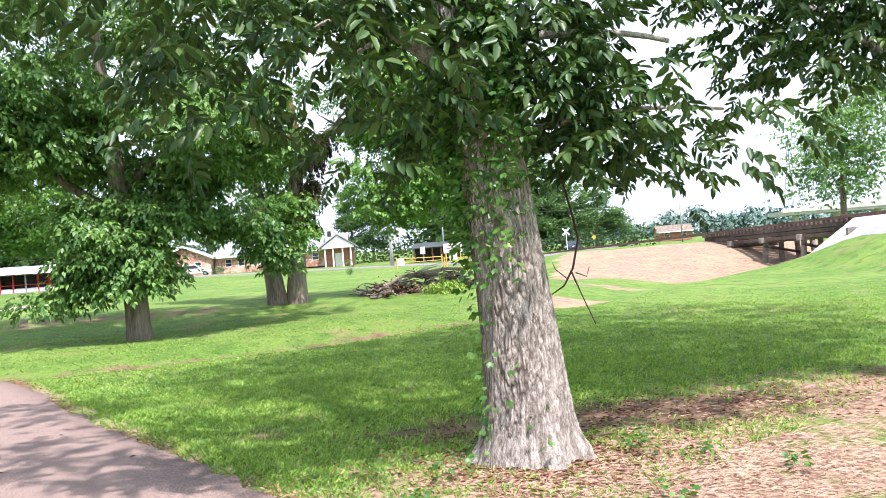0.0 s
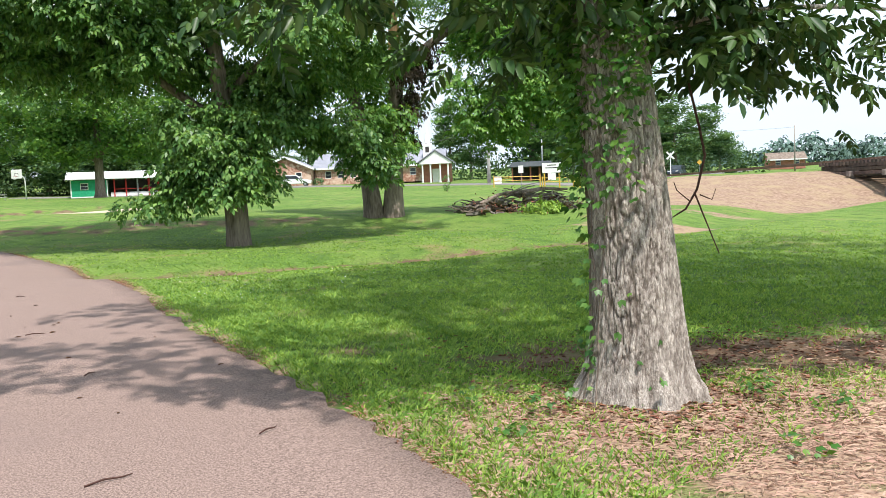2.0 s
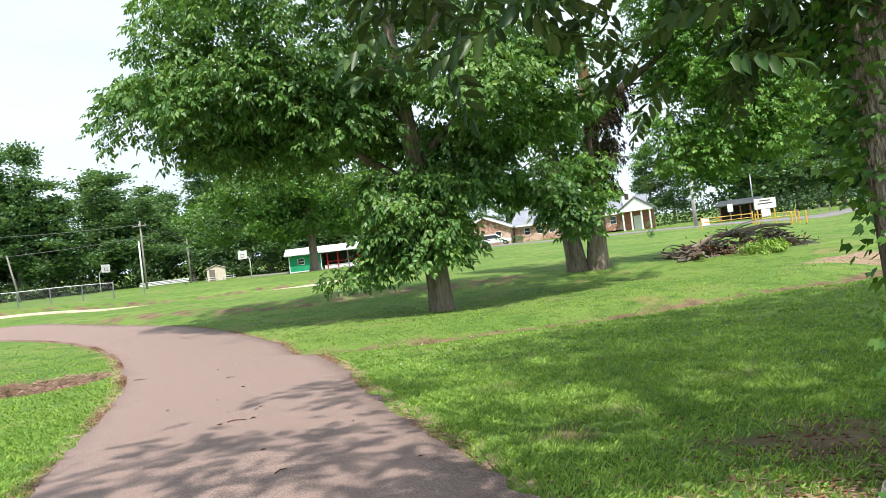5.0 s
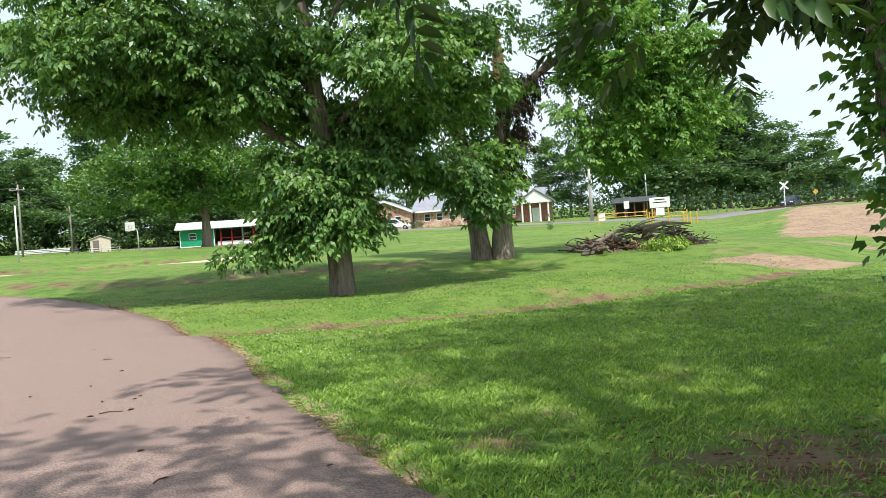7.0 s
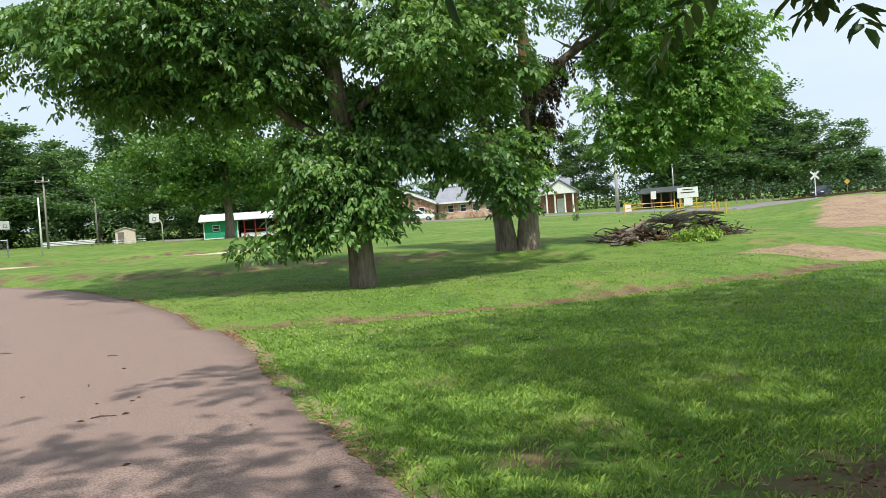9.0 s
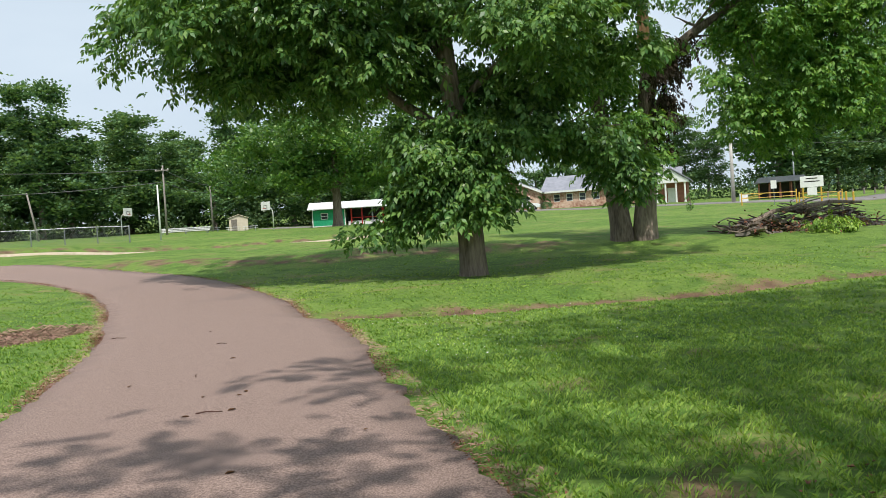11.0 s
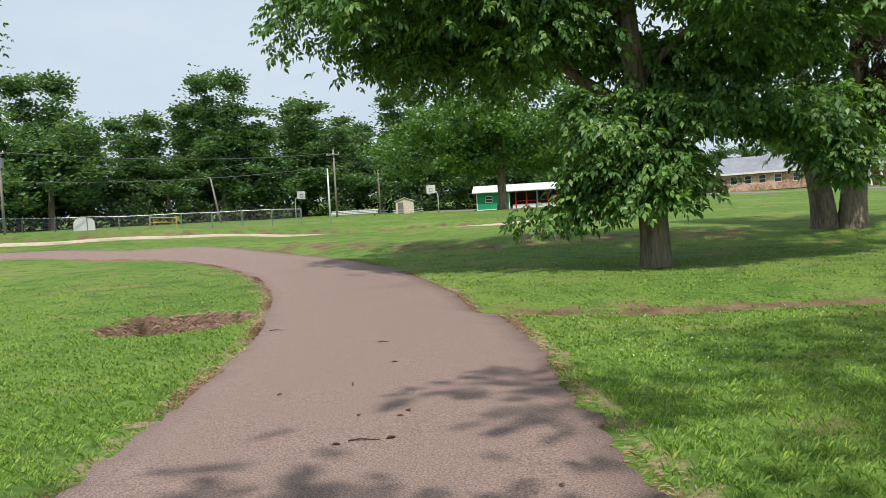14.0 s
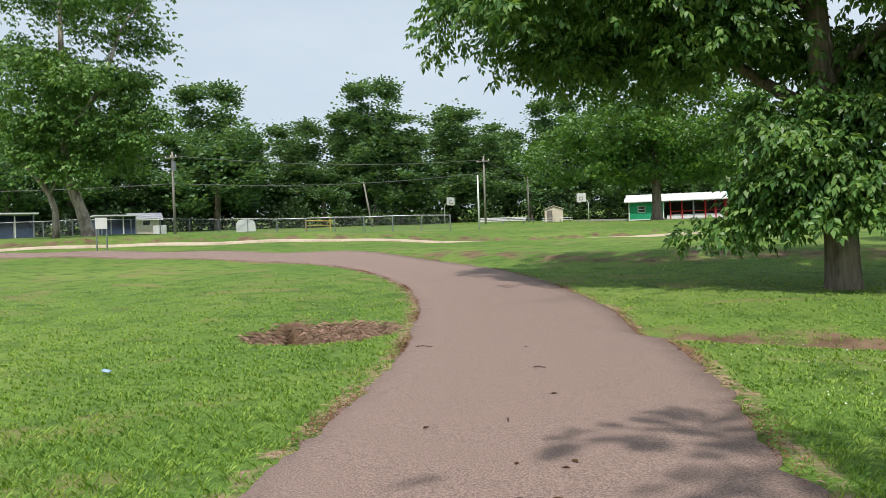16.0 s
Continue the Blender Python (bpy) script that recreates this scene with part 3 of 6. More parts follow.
        for s, c in enumerate((p, q)):
            if isinstance(c, float):
                k.inputs[s].default_value = c
            else:
                L.new(c, k.inputs[s])
        return k.outputs[0]

    def attr(nm):
        q = N.new("ShaderNodeAttribute")
        q.attribute_name = nm
        return q.outputs["Fac"]

    lawn = mixc(ramp(nz(17.0, 8), 0.36, 0.64), (0.066, 0.130, 0.022), (0.150, 0.252, 0.046))
    lawn = mixc(ramp(nz(0.16, 4), 0.42, 0.68), lawn, (0.172, 0.245, 0.052))
    lawn = mixc(ramp(nz(1.7, 9), 0.48, 0.68), lawn, (0.066, 0.128, 0.024))
    lawn = mixc(ramp(nz(0.33, 8), 0.60, 0.78), lawn, (0.17, 0.185, 0.062))
    lawn = mixc(ramp(mth("ADD", nz(0.7), mth("MULTIPLY", nz(30.0), 0.35)), 0.76, 0.90), lawn, (0.23, 0.195, 0.085))
    straw = mixc(ramp(nz(26.0), 0.35, 0.65), (0.25, 0.15, 0.105), (0.43, 0.305, 0.22))
    earth = mixc(ramp(nz(2.4), 0.3, 0.7), (0.10, 0.062, 0.038), (0.235, 0.160, 0.100))
    f1 = ramp(mth("ADD", attr("litter"), mth("MULTIPLY", mth("SUBTRACT", nz(3.0), 0.5), 1.5)), 0.40, 0.72)
    f2 = ramp(mth("ADD", attr("soil"), mth("MULTIPLY", mth("SUBTRACT", nz(1.3), 0.5), 1.4)), 0.40, 0.66)
    c = mixc(f1, lawn, straw)
    c = mixc(f2, c, earth)
    clay = mixc(ramp(nz(5.0, 8), 0.3, 0.7), (0.19, 0.120, 0.080), (0.36, 0.258, 0.182))
    clay = mixc(ramp(nz(0.9, 7), 0.45, 0.7), clay, (0.33, 0.25, 0.150))
    c = mixc(ramp(mth("ADD", attr("tip"), mth("MULTIPLY", mth("SUBTRACT", nz(1.1), 0.5), 1.3)), 0.40, 0.62), c, clay)
    L.new(c, bs.inputs["Base Color"])
    bp = N.new("ShaderNodeBump")
    bp.inputs["Strength"].default_value, bp.inputs["Distance"].default_value = 0.75, 0.06
    L.new(nz(14.0, 9), bp.inputs["Height"])
    L.new(bp.outputs[0], bs.inputs["Normal"])
    return tagged(link_mesh("ground", me, m), "mown green lawn with worn patches of reddish bare soil", "ground", kind="structure")


def strip(name, mid, half, z_off, material, label, category, jag=0.05, sub=4, thick=0.08, cols=9, seed=3, pinch=None):
    """A paved strip along a line, its edges uneven, draped on the land."""
    rg = random.Random(seed)
    pts = spline(mid, sub) if sub > 1 else [Vector(p) for p in mid]
    bm = bmesh.new()
    rows = []
    for i, p in enumerate(pts):
        d = (pts[min(i + 1, len(pts) - 1)] - pts[max(i - 1, 0)]).normalized()
        nrm = Vector((d.y, -d.x))
        row = []
        jl = jag * (noise.noise(Vector((i * 0.35, seed, 0))) * 1.2 + rg.uniform(-0.5, 0.5))
        jr = jag * (noise.noise(Vector((i * 0.35, seed + 9, 0))) * 1.2 + rg.uniform(-0.5, 0.5))
        if pinch:
            jr -= pinch[1] * math.exp(-((p.y - pinch[0]) / pinch[2]) ** 2)
        for k in range(cols):
            s = -half + jl + (2 * half + jr - jl) * k / (cols - 1)
            q = p + nrm * s
            z = gz(q.x, q.y) + z_off + 0.015 * (1 - (s / half) ** 2)
            row.append(bm.verts.new((q.x, q.y, z)))
        lo = [bm.verts.new((v.co.x, v.co.y, v.co.z - thick)) for v in (row[0], row[-1])]
        rows.append((row, lo))
    for (a, al), (b, bl) in zip(rows, rows[1:]):
        for k in range(cols - 1):
            bm.faces.new((a[k], a[k + 1], b[k + 1], b[k]))
        bm.faces.new((al[0], a[0], b[0], bl[0]))
        bm.faces.new((a[-1], al[1], bl[1], b[-1]))
    bmesh.ops.recalc_face_normals(bm, faces=bm.faces)
    return tagged(part(name, bm, material, smooth=True), label, category, kind="structure")


build_ground()
strip("path_paving", PATH_MID, 1.72, 0.055, M_PATH, "curving reddish-grey asphalt walking path across the lawn", "path", jag=0.09, sub=5, seed=4, pinch=PINCH)
strip("dirt_track", TRACK_DIRT, 0.75, 0.11, M_DIRTROAD, "pale gravel track along the foot of the field", "track", jag=0.4, sub=10, thick=0.25, cols=5)
strip("road", [(-60, 118), (-30, 116), (-5, 112), (8, 104), (17, 99), (25, 110), (35, 128), (46, 150), (70, 200)], 3.2, 0.06, M_ROAD,
      "grey asphalt road that climbs to the railway crossing", "road", jag=0.1, sub=6, thick=0.1, cols=5)


# ---- trees ----
def tree(name, x, y, label, blobs, trunk, radii, leaf_mat, tmpl, seed, limbs=(), bark=None, clump=0.55, per=9, scale=1.0, flare=0.5, seg=28, n=36,
         roots=6, droop=(-0.25, 0.6), group="", rough=0.07, ridges=False, flat=0.6):
    """A tree at its foot: trunk, limbs to the masses of foliage, crown of many sprays."""
    rng = np.random.default_rng(seed)
    e = empty(name, x, y, gz(x, y) - 0.05, 0, label, "tree", group)
    bark = bark or M_BARK_DARK
    if ridges:
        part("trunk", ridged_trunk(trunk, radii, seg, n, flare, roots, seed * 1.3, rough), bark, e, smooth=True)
    else:
        part("trunk", trunk_mesh(bmesh.new(), trunk, radii, seg=seg, n=n, flare=flare, roots=roots, seed=seed * 1.3, rough=rough), bark, e, smooth=True)
    for i, (a, b, r0, r1) in enumerate(limbs):
        bl = bmesh.new()
        pts = limb(bl, a, b, r0, r1, sag=0.06, seed=seed * 31 + i)
        rg = random.Random(seed * 7 + i)
        for k in range(4):
            p = pts[2 + k + rg.randrange(2)]
            L = (Vector(b) - Vector(a)).length * rg.uniform(0.25, 0.5)
            q = p + Vector((rg.uniform(-1, 1), rg.uniform(-1, 1), rg.uniform(-0.1, 0.7))).normalized() * L
            limb(bl, p, q, r0 * 0.3, 0.012, seed=seed * 11 + i * 5 + k, seg=5, n=6)
        part("limb", bl, bark, e, smooth=True)
    P, D = crown_points(blobs, rng, clump, per, flat)
    me = scatter_sprays("crown", P, D, tmpl, scale, rng, droop)
    link_mesh("crown", me, leaf_mat, e)
    return e


_r = random.Random(5)
SPRAY_NEAR = spray(5, 0.30, leaflet(2, 0.122, 0.052), rng=_r)
SPRAY_MID = spray(3, 0.30, rhomb(0.178, 0.084), rng=_r)
SPRAY_FAR = spray(2, 0.8, rhomb(0.55, 0.30), rng=_r)
KNOT_FAR = clump_far(3, rhomb(0.46, 0.42), 0.24, _r)

# the vine-grown pecan beside the path
T1 = tree("pecan_tree", 1.30, 6.62, "tall pecan with pale ridged bark, climbing vines and a low canopy", [
    (0.55, 0.1, 2.75, 0.42, 0.45, 0.4, 120), (1.35, 0.3, 2.5, 0.35, 0.3, 0.25, 40), (2.2, 0.35, 2.72, 0.34, 0.25, 0.08, 24), (0.3, 0.2, 3.3, 0.5, 0.6, 0.4, 90), (0.5, 0.3, 3.05, 0.4, 0.45, 0.3, 90), (1.5, 0.45, 3.4, 0.4, 0.4, 0.2, 14), (0.45, 0.25, 3.5, 0.45, 0.5, 0.35, 80), (-1.1, -0.1, 3.6, 0.7, 0.6, 0.45, 90),
    # the two at x below -4 are unseen foliage, added to shade the path
    (-1.05, -0.9, 2.80, 0.45, 0.4, 0.14, 30), (-2.2, -0.5, 2.98, 0.6, 0.4, 0.14, 30), (-0.85, 0.5, 2.72, 0.45, 0.4, 0.14, 48), (-4.7, -0.7, 5.6, 1.6, 1.0, 0.6, 170), (-4.3, 2.6, 6.0, 1.5, 1.0, 0.6, 150),
    (-1.7, -0.6, 3.55, 1.1, 0.8, 0.45, 120), (-2.9, 0.2, 4.2, 1.5, 1.3, 0.5, 130), (0.8, 1.3, 6.3, 3.6, 3.4, 1.6, 800),
    (0.8, 2.6, 8.6, 4.4, 4.4, 2.2, 1000), (3.0, 1.6, 6.2, 2.8, 2.4, 1.0, 420), (0.8, 2.2, 11.5, 3.2, 3.2, 1.8, 260)],
    [(0, 0, -0.05), (0.0, 0, 0.5), (-0.03, 0, 1.2), (-0.12, 0, 2.2), (-0.25, 0.02, 3.4), (-0.32, 0.05, 5.5), (-0.3, 0.1, 8), (0, 0.3, 11)],
    [0.335, 0.325, 0.285, 0.265, 0.25, 0.23, 0.17, 0.06], M_LEAF_PECAN, SPRAY_NEAR, 11,
    limbs=[((-0.15, 0, 2.85), (-1.9, -0.6, 3.9), 0.10, 0.03), ((-0.12, 0.0, 2.5), (1.9, 0.4, 2.75), 0.035, 0.012),
           ((-0.2, 0, 3.3), (1.4, 0.2, 3.3), 0.05, 0.02), ((-0.3, 0, 4.6), (-3.6, 0.3, 5.2), 0.12, 0.03), ((-0.3, 0, 5.6), (3.6, 2.0, 7.4), 0.12, 0.03),
           ((-0.3, 0, 6.4), (-2.6, 3.4, 9.0), 0.1, 0.03), ((-0.3, 0, 6.8), (1.6, -2.6, 8.6), 0.1, 0.03)],
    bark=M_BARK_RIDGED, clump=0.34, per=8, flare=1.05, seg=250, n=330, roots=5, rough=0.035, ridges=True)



def shade_canopy(e, blobs, seed):
    """Wide top of a near tree, out of view, added to shade the lawn."""
    rng = np.random.default_rng(seed)
    P, D = crown_points(blobs, rng, 0.5, 8)
    link_mesh("upper_crown", scatter_sprays("upper_crown", P, D, SPRAY_MID, 1.35, rng), M_LEAF_PECAN, e)


shade_canopy(T1, lobes(1.4, 4.6, 9.4, 3.4, 4.2, 1.2, 26, 1.5, 36, 111, 0.5), 112)
# the low-skirted tree in the middle of the lawn
T2 = tree("shade_tree", -6.1, 24.9, "broad shade tree whose lowest boughs droop almost to the lawn", [
    (-1.0, -0.8, 2.35, 0.85, 0.8, 0.42, 330), (0.0, -1.0, 1.80, 0.8, 0.6, 0.34, 280), (-1.25, -0.9, 1.65, 0.7, 0.6, 0.28, 230), (-2.1, -0.9, 1.42, 0.45, 0.4, 0.18, 90),
    (-2.7, -0.9, 1.25, 0.28, 0.28, 0.08, 26), (0.6, -0.7, 1.95, 0.5, 0.6, 0.34, 160), (-0.5, -1.0, 2.95, 0.85, 0.8, 0.4, 300), (0.3, -0.8, 2.55, 0.75, 0.7, 0.4, 280),
    (-1.2, -0.8, 3.6, 0.5, 0.6, 0.5, 180), (0.9, -0.4, 3.35, 0.85, 0.7, 0.45, 290), (0.25, -0.6, 3.65, 0.65, 0.5, 0.4, 190), (1.9, 0.2, 3.5, 0.9, 0.8, 0.45, 280),
    (2.8, 0.6, 3.35, 0.9, 0.8, 0.45, 280), (3.5, 1.0, 2.8, 0.7, 0.7, 0.5, 230), (3.85, 1.2, 2.15, 0.5, 0.5, 0.4, 125), (1.0, 0.9, 4.5, 1.6, 1.2, 0.6, 330),
    *lobes(0.0, 0.9, 5.0, 1.8, 1.2, 1.0, 9, 0.9, 110, 200), *lobes(-4.0, -0.8, 6.5, 4.2, 3.0, 1.6, 36, 1.0, 150, 201), *lobes(-6.8, -1.0, 7.4, 2.2, 2.2, 1.7, 14, 1.2, 115, 215),
    *lobes(2.4, 0.4, 6.3, 2.4, 2.4, 1.9, 20, 1.0, 135, 202), *lobes(-2.6, 0, 9.2, 5.4, 4.6, 2.6, 36, 1.2, 130, 203), *lobes(-1.5, 0, 12.2, 4.4, 3.8, 2.0, 10, 1.4, 100, 204),
    # unseen high foliage, added so that the lawn to the right is shaded
    *lobes(4.2, 0.6, 10.8, 3.0, 3.2, 1.3, 16, 1.3, 90, 216, 0.5)],
    [(0, 0, -0.05), (-0.03, 0, 1.0), (-0.1, 0, 2.4), (-0.3, 0, 4.5), (-0.5, 0, 7), (-0.8, 0, 11)], [0.37, 0.33, 0.30, 0.26, 0.2, 0.06],
    M_LEAF_MID, SPRAY_MID, 12, limbs=[((-0.3, 0, 3.6), (-5.0, -1.2, 6.8), 0.16, 0.03), ((0.0, 0, 2.6), (3.6, 1.0, 3.6), 0.08, 0.02), ((-0.3, 0, 4.2), (2.6, 0.6, 6.4), 0.13, 0.03), ((-0.4, 0, 5.5), (-3, 2.5, 9.5), 0.13, 0.03),
                                      ((-0.1, 0, 2.2), (1.6, 0.2, 3.0), 0.06, 0.02), ((-0.1, 0, 2.0), (-1.6, -1.0, 2.6), 0.05, 0.02), ((-0.4, 0, 6), (2.5, -1.5, 9.5), 0.12, 0.03)],
    clump=0.25, per=10, flare=0.25, roots=6, droop=(-0.2, 0.7))

# the old tree with two stems
T3 = tree("double_stemmed_tree", -2.5, 33.2, "old tree with two thick stems, a broken top and hanging foliage", [
    (-0.9, -0.6, 2.9, 0.9, 0.7, 0.6, 300), (-0.5, -0.7, 3.9, 1.0, 0.7, 0.6, 300), (0.35, -0.7, 2.8, 0.6, 0.5, 0.6, 180), (0.6, -0.5, 3.7, 0.5, 0.5, 0.6, 150),
    (0.1, 0.5, 4.9, 0.9, 0.7, 0.9, 230), (0.2, 0.6, 6.4, 1.0, 0.8, 0.9, 220), (-1.2, 0, 5.4, 1.3, 1.0, 0.7, 330), (-1.4, 0.2, 6.8, 1.5, 1.3, 0.7, 380),
    *lobes(4.7, 0.2, 7.5, 2.4, 2.0, 1.8, 24, 0.75, 100, 301, 0.9), *lobes(5.7, 0.4, 4.7, 1.8, 1.3, 1.8, 18, 0.65, 80, 302, 1.0), *lobes(3.4, -0.1, 4.4, 0.6, 0.6, 1.4, 8, 0.45, 55, 303, 1.2),
    # lobes 308 stand above the view, added to cast shade on the ground
    *lobes(4.7, 0.2, 3.2, 0.9, 0.8, 0.9, 7, 0.45, 50, 304, 1.2), *lobes(7.5, 0.6, 5.9, 1.6, 1.2, 2.2, 16, 0.8, 90, 305, 1.0), *lobes(4.7, 0.5, 9.7, 2.3, 2.0, 1.6, 16, 0.9, 100, 306, 0.8), *lobes(0.6, -2.0, 12.6, 3.6, 3.4, 1.2, 14, 1.4, 80, 308, 0.5),
    *lobes(-2.6, 0.8, 9.0, 1.6, 2.0, 1.8, 10, 1.0, 105, 307, 0.8)],
    [(-0.36, 0, -0.05), (-0.46, 0, 0.9), (-0.66, 0, 2.2), (-0.8, 0.1, 4), (-1.1, 0.3, 6.4)], [0.40, 0.34, 0.31, 0.26, 0.12], M_LEAF_BRIGHT, SPRAY_MID, 13,
    limbs=[((0.7, 0.1, 5.2), (3.6, 0.1, 7.6), 0.24, 0.10), ((3.4, 0.1, 7.4), (6.6, 0.4, 8.0), 0.13, 0.04), ((3.6, 0.1, 7.3), (4.0, -0.1, 5.2), 0.05, 0.02),
           ((6.2, 0.3, 7.9), (6.8, 0.4, 5.0), 0.05, 0.02), ((-0.9, 0.2, 4.8), (-2.2, 0.8, 9), 0.15, 0.04), ((4.4, 0.2, 7.8), (5.6, 0.5, 10.4), 0.1, 0.03)],
    clump=0.30, per=9, flare=0.22, roots=5)
part("second_trunk", trunk_mesh(bmesh.new(), [(0.36, 0.1, -0.05), (0.42, 0.1, 1.0), (0.50, 0.1, 2.2), (0.6, 0.1, 4.2), (0.75, 0.1, 5.6), (0.8, 0.1, 7.0)],
                                [0.43, 0.37, 0.34, 0.30, 0.26, 0.10], seg=28, n=40, flare=0.22, roots=5, seed=4.4), M_BARK_DARK, T3, smooth=True)

_rng = np.random.default_rng(39)
_P, _D = crown_points([(1.35, -0.1, 5.6, 0.55, 0.5, 0.6, 190), (1.25, -0.1, 4.5, 0.4, 0.4, 0.6, 130), (1.75, 0, 6.3, 0.6, 0.5, 0.4, 120), (1.05, -0.2, 3.4, 0.25, 0.3, 0.5, 60)], _rng, 0.2, 8)
link_mesh("withered_foliage", scatter_sprays("withered_foliage", _P, _D, SPRAY_MID, 0.8, _rng, (0.3, 1.3)), M_LEAF_WITHERED, T3, "dark withered leaves clinging to the broken stem")
part("broken_stub", one_tube([(0.62, 0.05, 6.3), (0.72, 0.0, 7.2), (0.68, -0.05, 7.9), (0.74, -0.05, 8.3)], [0.22, 0.2, 0.13, 0.03], 9, rough=0.5), M_SPLINTER, T3, "splintered orange-brown break")

# the tree whose boughs reach in from the other side
T5 = tree("pecan_tree", 6.05, 8.3, "pecan with dark trunk and boughs that hang over bare soil", [
    (-1.1, 0, 3.7, 1.0, 0.9, 0.45, 170), (-1.8, 0.2, 4.6, 1.2, 1.0, 0.5, 200), (-0.2, 0.2, 4.4, 1.2, 1.0, 0.7, 200), (0.5, 0, 8, 4.0, 4.0, 2.4, 800),
    (-1.0, 3.5, 8.2, 3.2, 3.0, 1.8, 480), (1, 1, 11, 3.4, 3.4, 2, 800)],
    [(0, 0, -0.05), (0, 0, 1.0), (0.03, 0, 2.6), (0.05, 0, 5), (0.1, 0, 9)], [0.33, 0.29, 0.26, 0.22, 0.06], M_LEAF_PECAN, SPRAY_NEAR, 15,
    limbs=[((0, 0, 3.2), (-1.9, 0.2, 4.4), 0.06, 0.02), ((0, 0, 4.4), (-2, 2.6, 7.4), 0.1, 0.03), ((0, 0, 5), (2.6, 0.6, 7.6), 0.1, 0.03)],
    bark=M_BARK, clump=0.34, per=8, flare=0.4, seg=32, n=40)

shade_canopy(T5, lobes(1.6, 5.4, 9.8, 5.2, 5.6, 1.3, 40, 1.6, 36, 113, 0.5), 114)

# the tree before the green shed
T4 = tree("field_tree", -35.5, 86.2, "large tree with a dark trunk on the field", [
    *lobes(-1.0, 0.5, 4.6, 6.5, 4, 1.0, 16, 1.3, 70, 407), *lobes(0, 0, 6.2, 7.5, 5, 2.0, 18, 2.0, 120, 401), *lobes(-4, 0, 9, 8, 5, 3, 22, 2.2, 120, 402), *lobes(4, 0, 10, 7, 5, 3.5, 20, 2.2, 120, 403), *lobes(0, 0, 14, 7, 5, 3.5, 16, 2.3, 120, 404),
    *lobes(-10.5, 0, 7.0, 4.5, 4, 2.6, 12, 1.8, 110, 405), *lobes(6.5, 0, 6.0, 3.5, 3, 1.6, 8, 1.6, 100, 406)],
    [(0, 0, -0.1), (0, 0, 1.2), (0, 0, 3), (0, 0, 7), (0, 0, 13)], [0.62, 0.48, 0.42, 0.34, 0.1], M_LEAF_MID, KNOT_FAR, 16,
    limbs=[((0, 0, 3.5), (-6, 0, 7.5), 0.25, 0.06), ((0, 0, 4), (5, 0, 9), 0.25, 0.06)], clump=0.55, per=8, flare=0.7, roots=5, scale=0.78)

# the tall pair at the end of the track
tree("tall_tree", -50.7, 33.0, "tall leafy tree with pale leaning stems beside the track", [
    *lobes(0, 0, 5.2, 3.0, 3.0, 2.4, 14, 1.2, 130, 501), *lobes(-2, -1, 9, 4.2, 4, 3, 18, 1.3, 130, 502), *lobes(1.5, 1, 11, 4.0, 4, 3, 18, 1.3, 130, 503),
    *lobes(2.9, 2.6, 7, 2.2, 2.0, 2.6, 12, 1.1, 110, 504), *lobes(0, 0, 15, 4.3, 4.2, 3.2, 18, 1.3, 120, 505), *lobes(4.4, 3.7, 15.5, 2.6, 2.4, 1.6, 6, 1.0, 80, 506)],
    [(1.0, 0.8, -0.1), (0.6, 0.6, 1.5), (0, 0, 4), (0, 0, 8), (0, 0, 15)], [0.42, 0.36, 0.3, 0.25, 0.08], M_LEAF_MID, SPRAY_FAR, 17,
    limbs=[((-0.4, -0.6, 0), (-2.2, -1.6, 6), 0.25, 0.1), ((0, 0, 6), (4, 3.4, 14), 0.2, 0.05)], bark=M_BARK, clump=0.5, per=8, scale=0.5, flare=0.4)


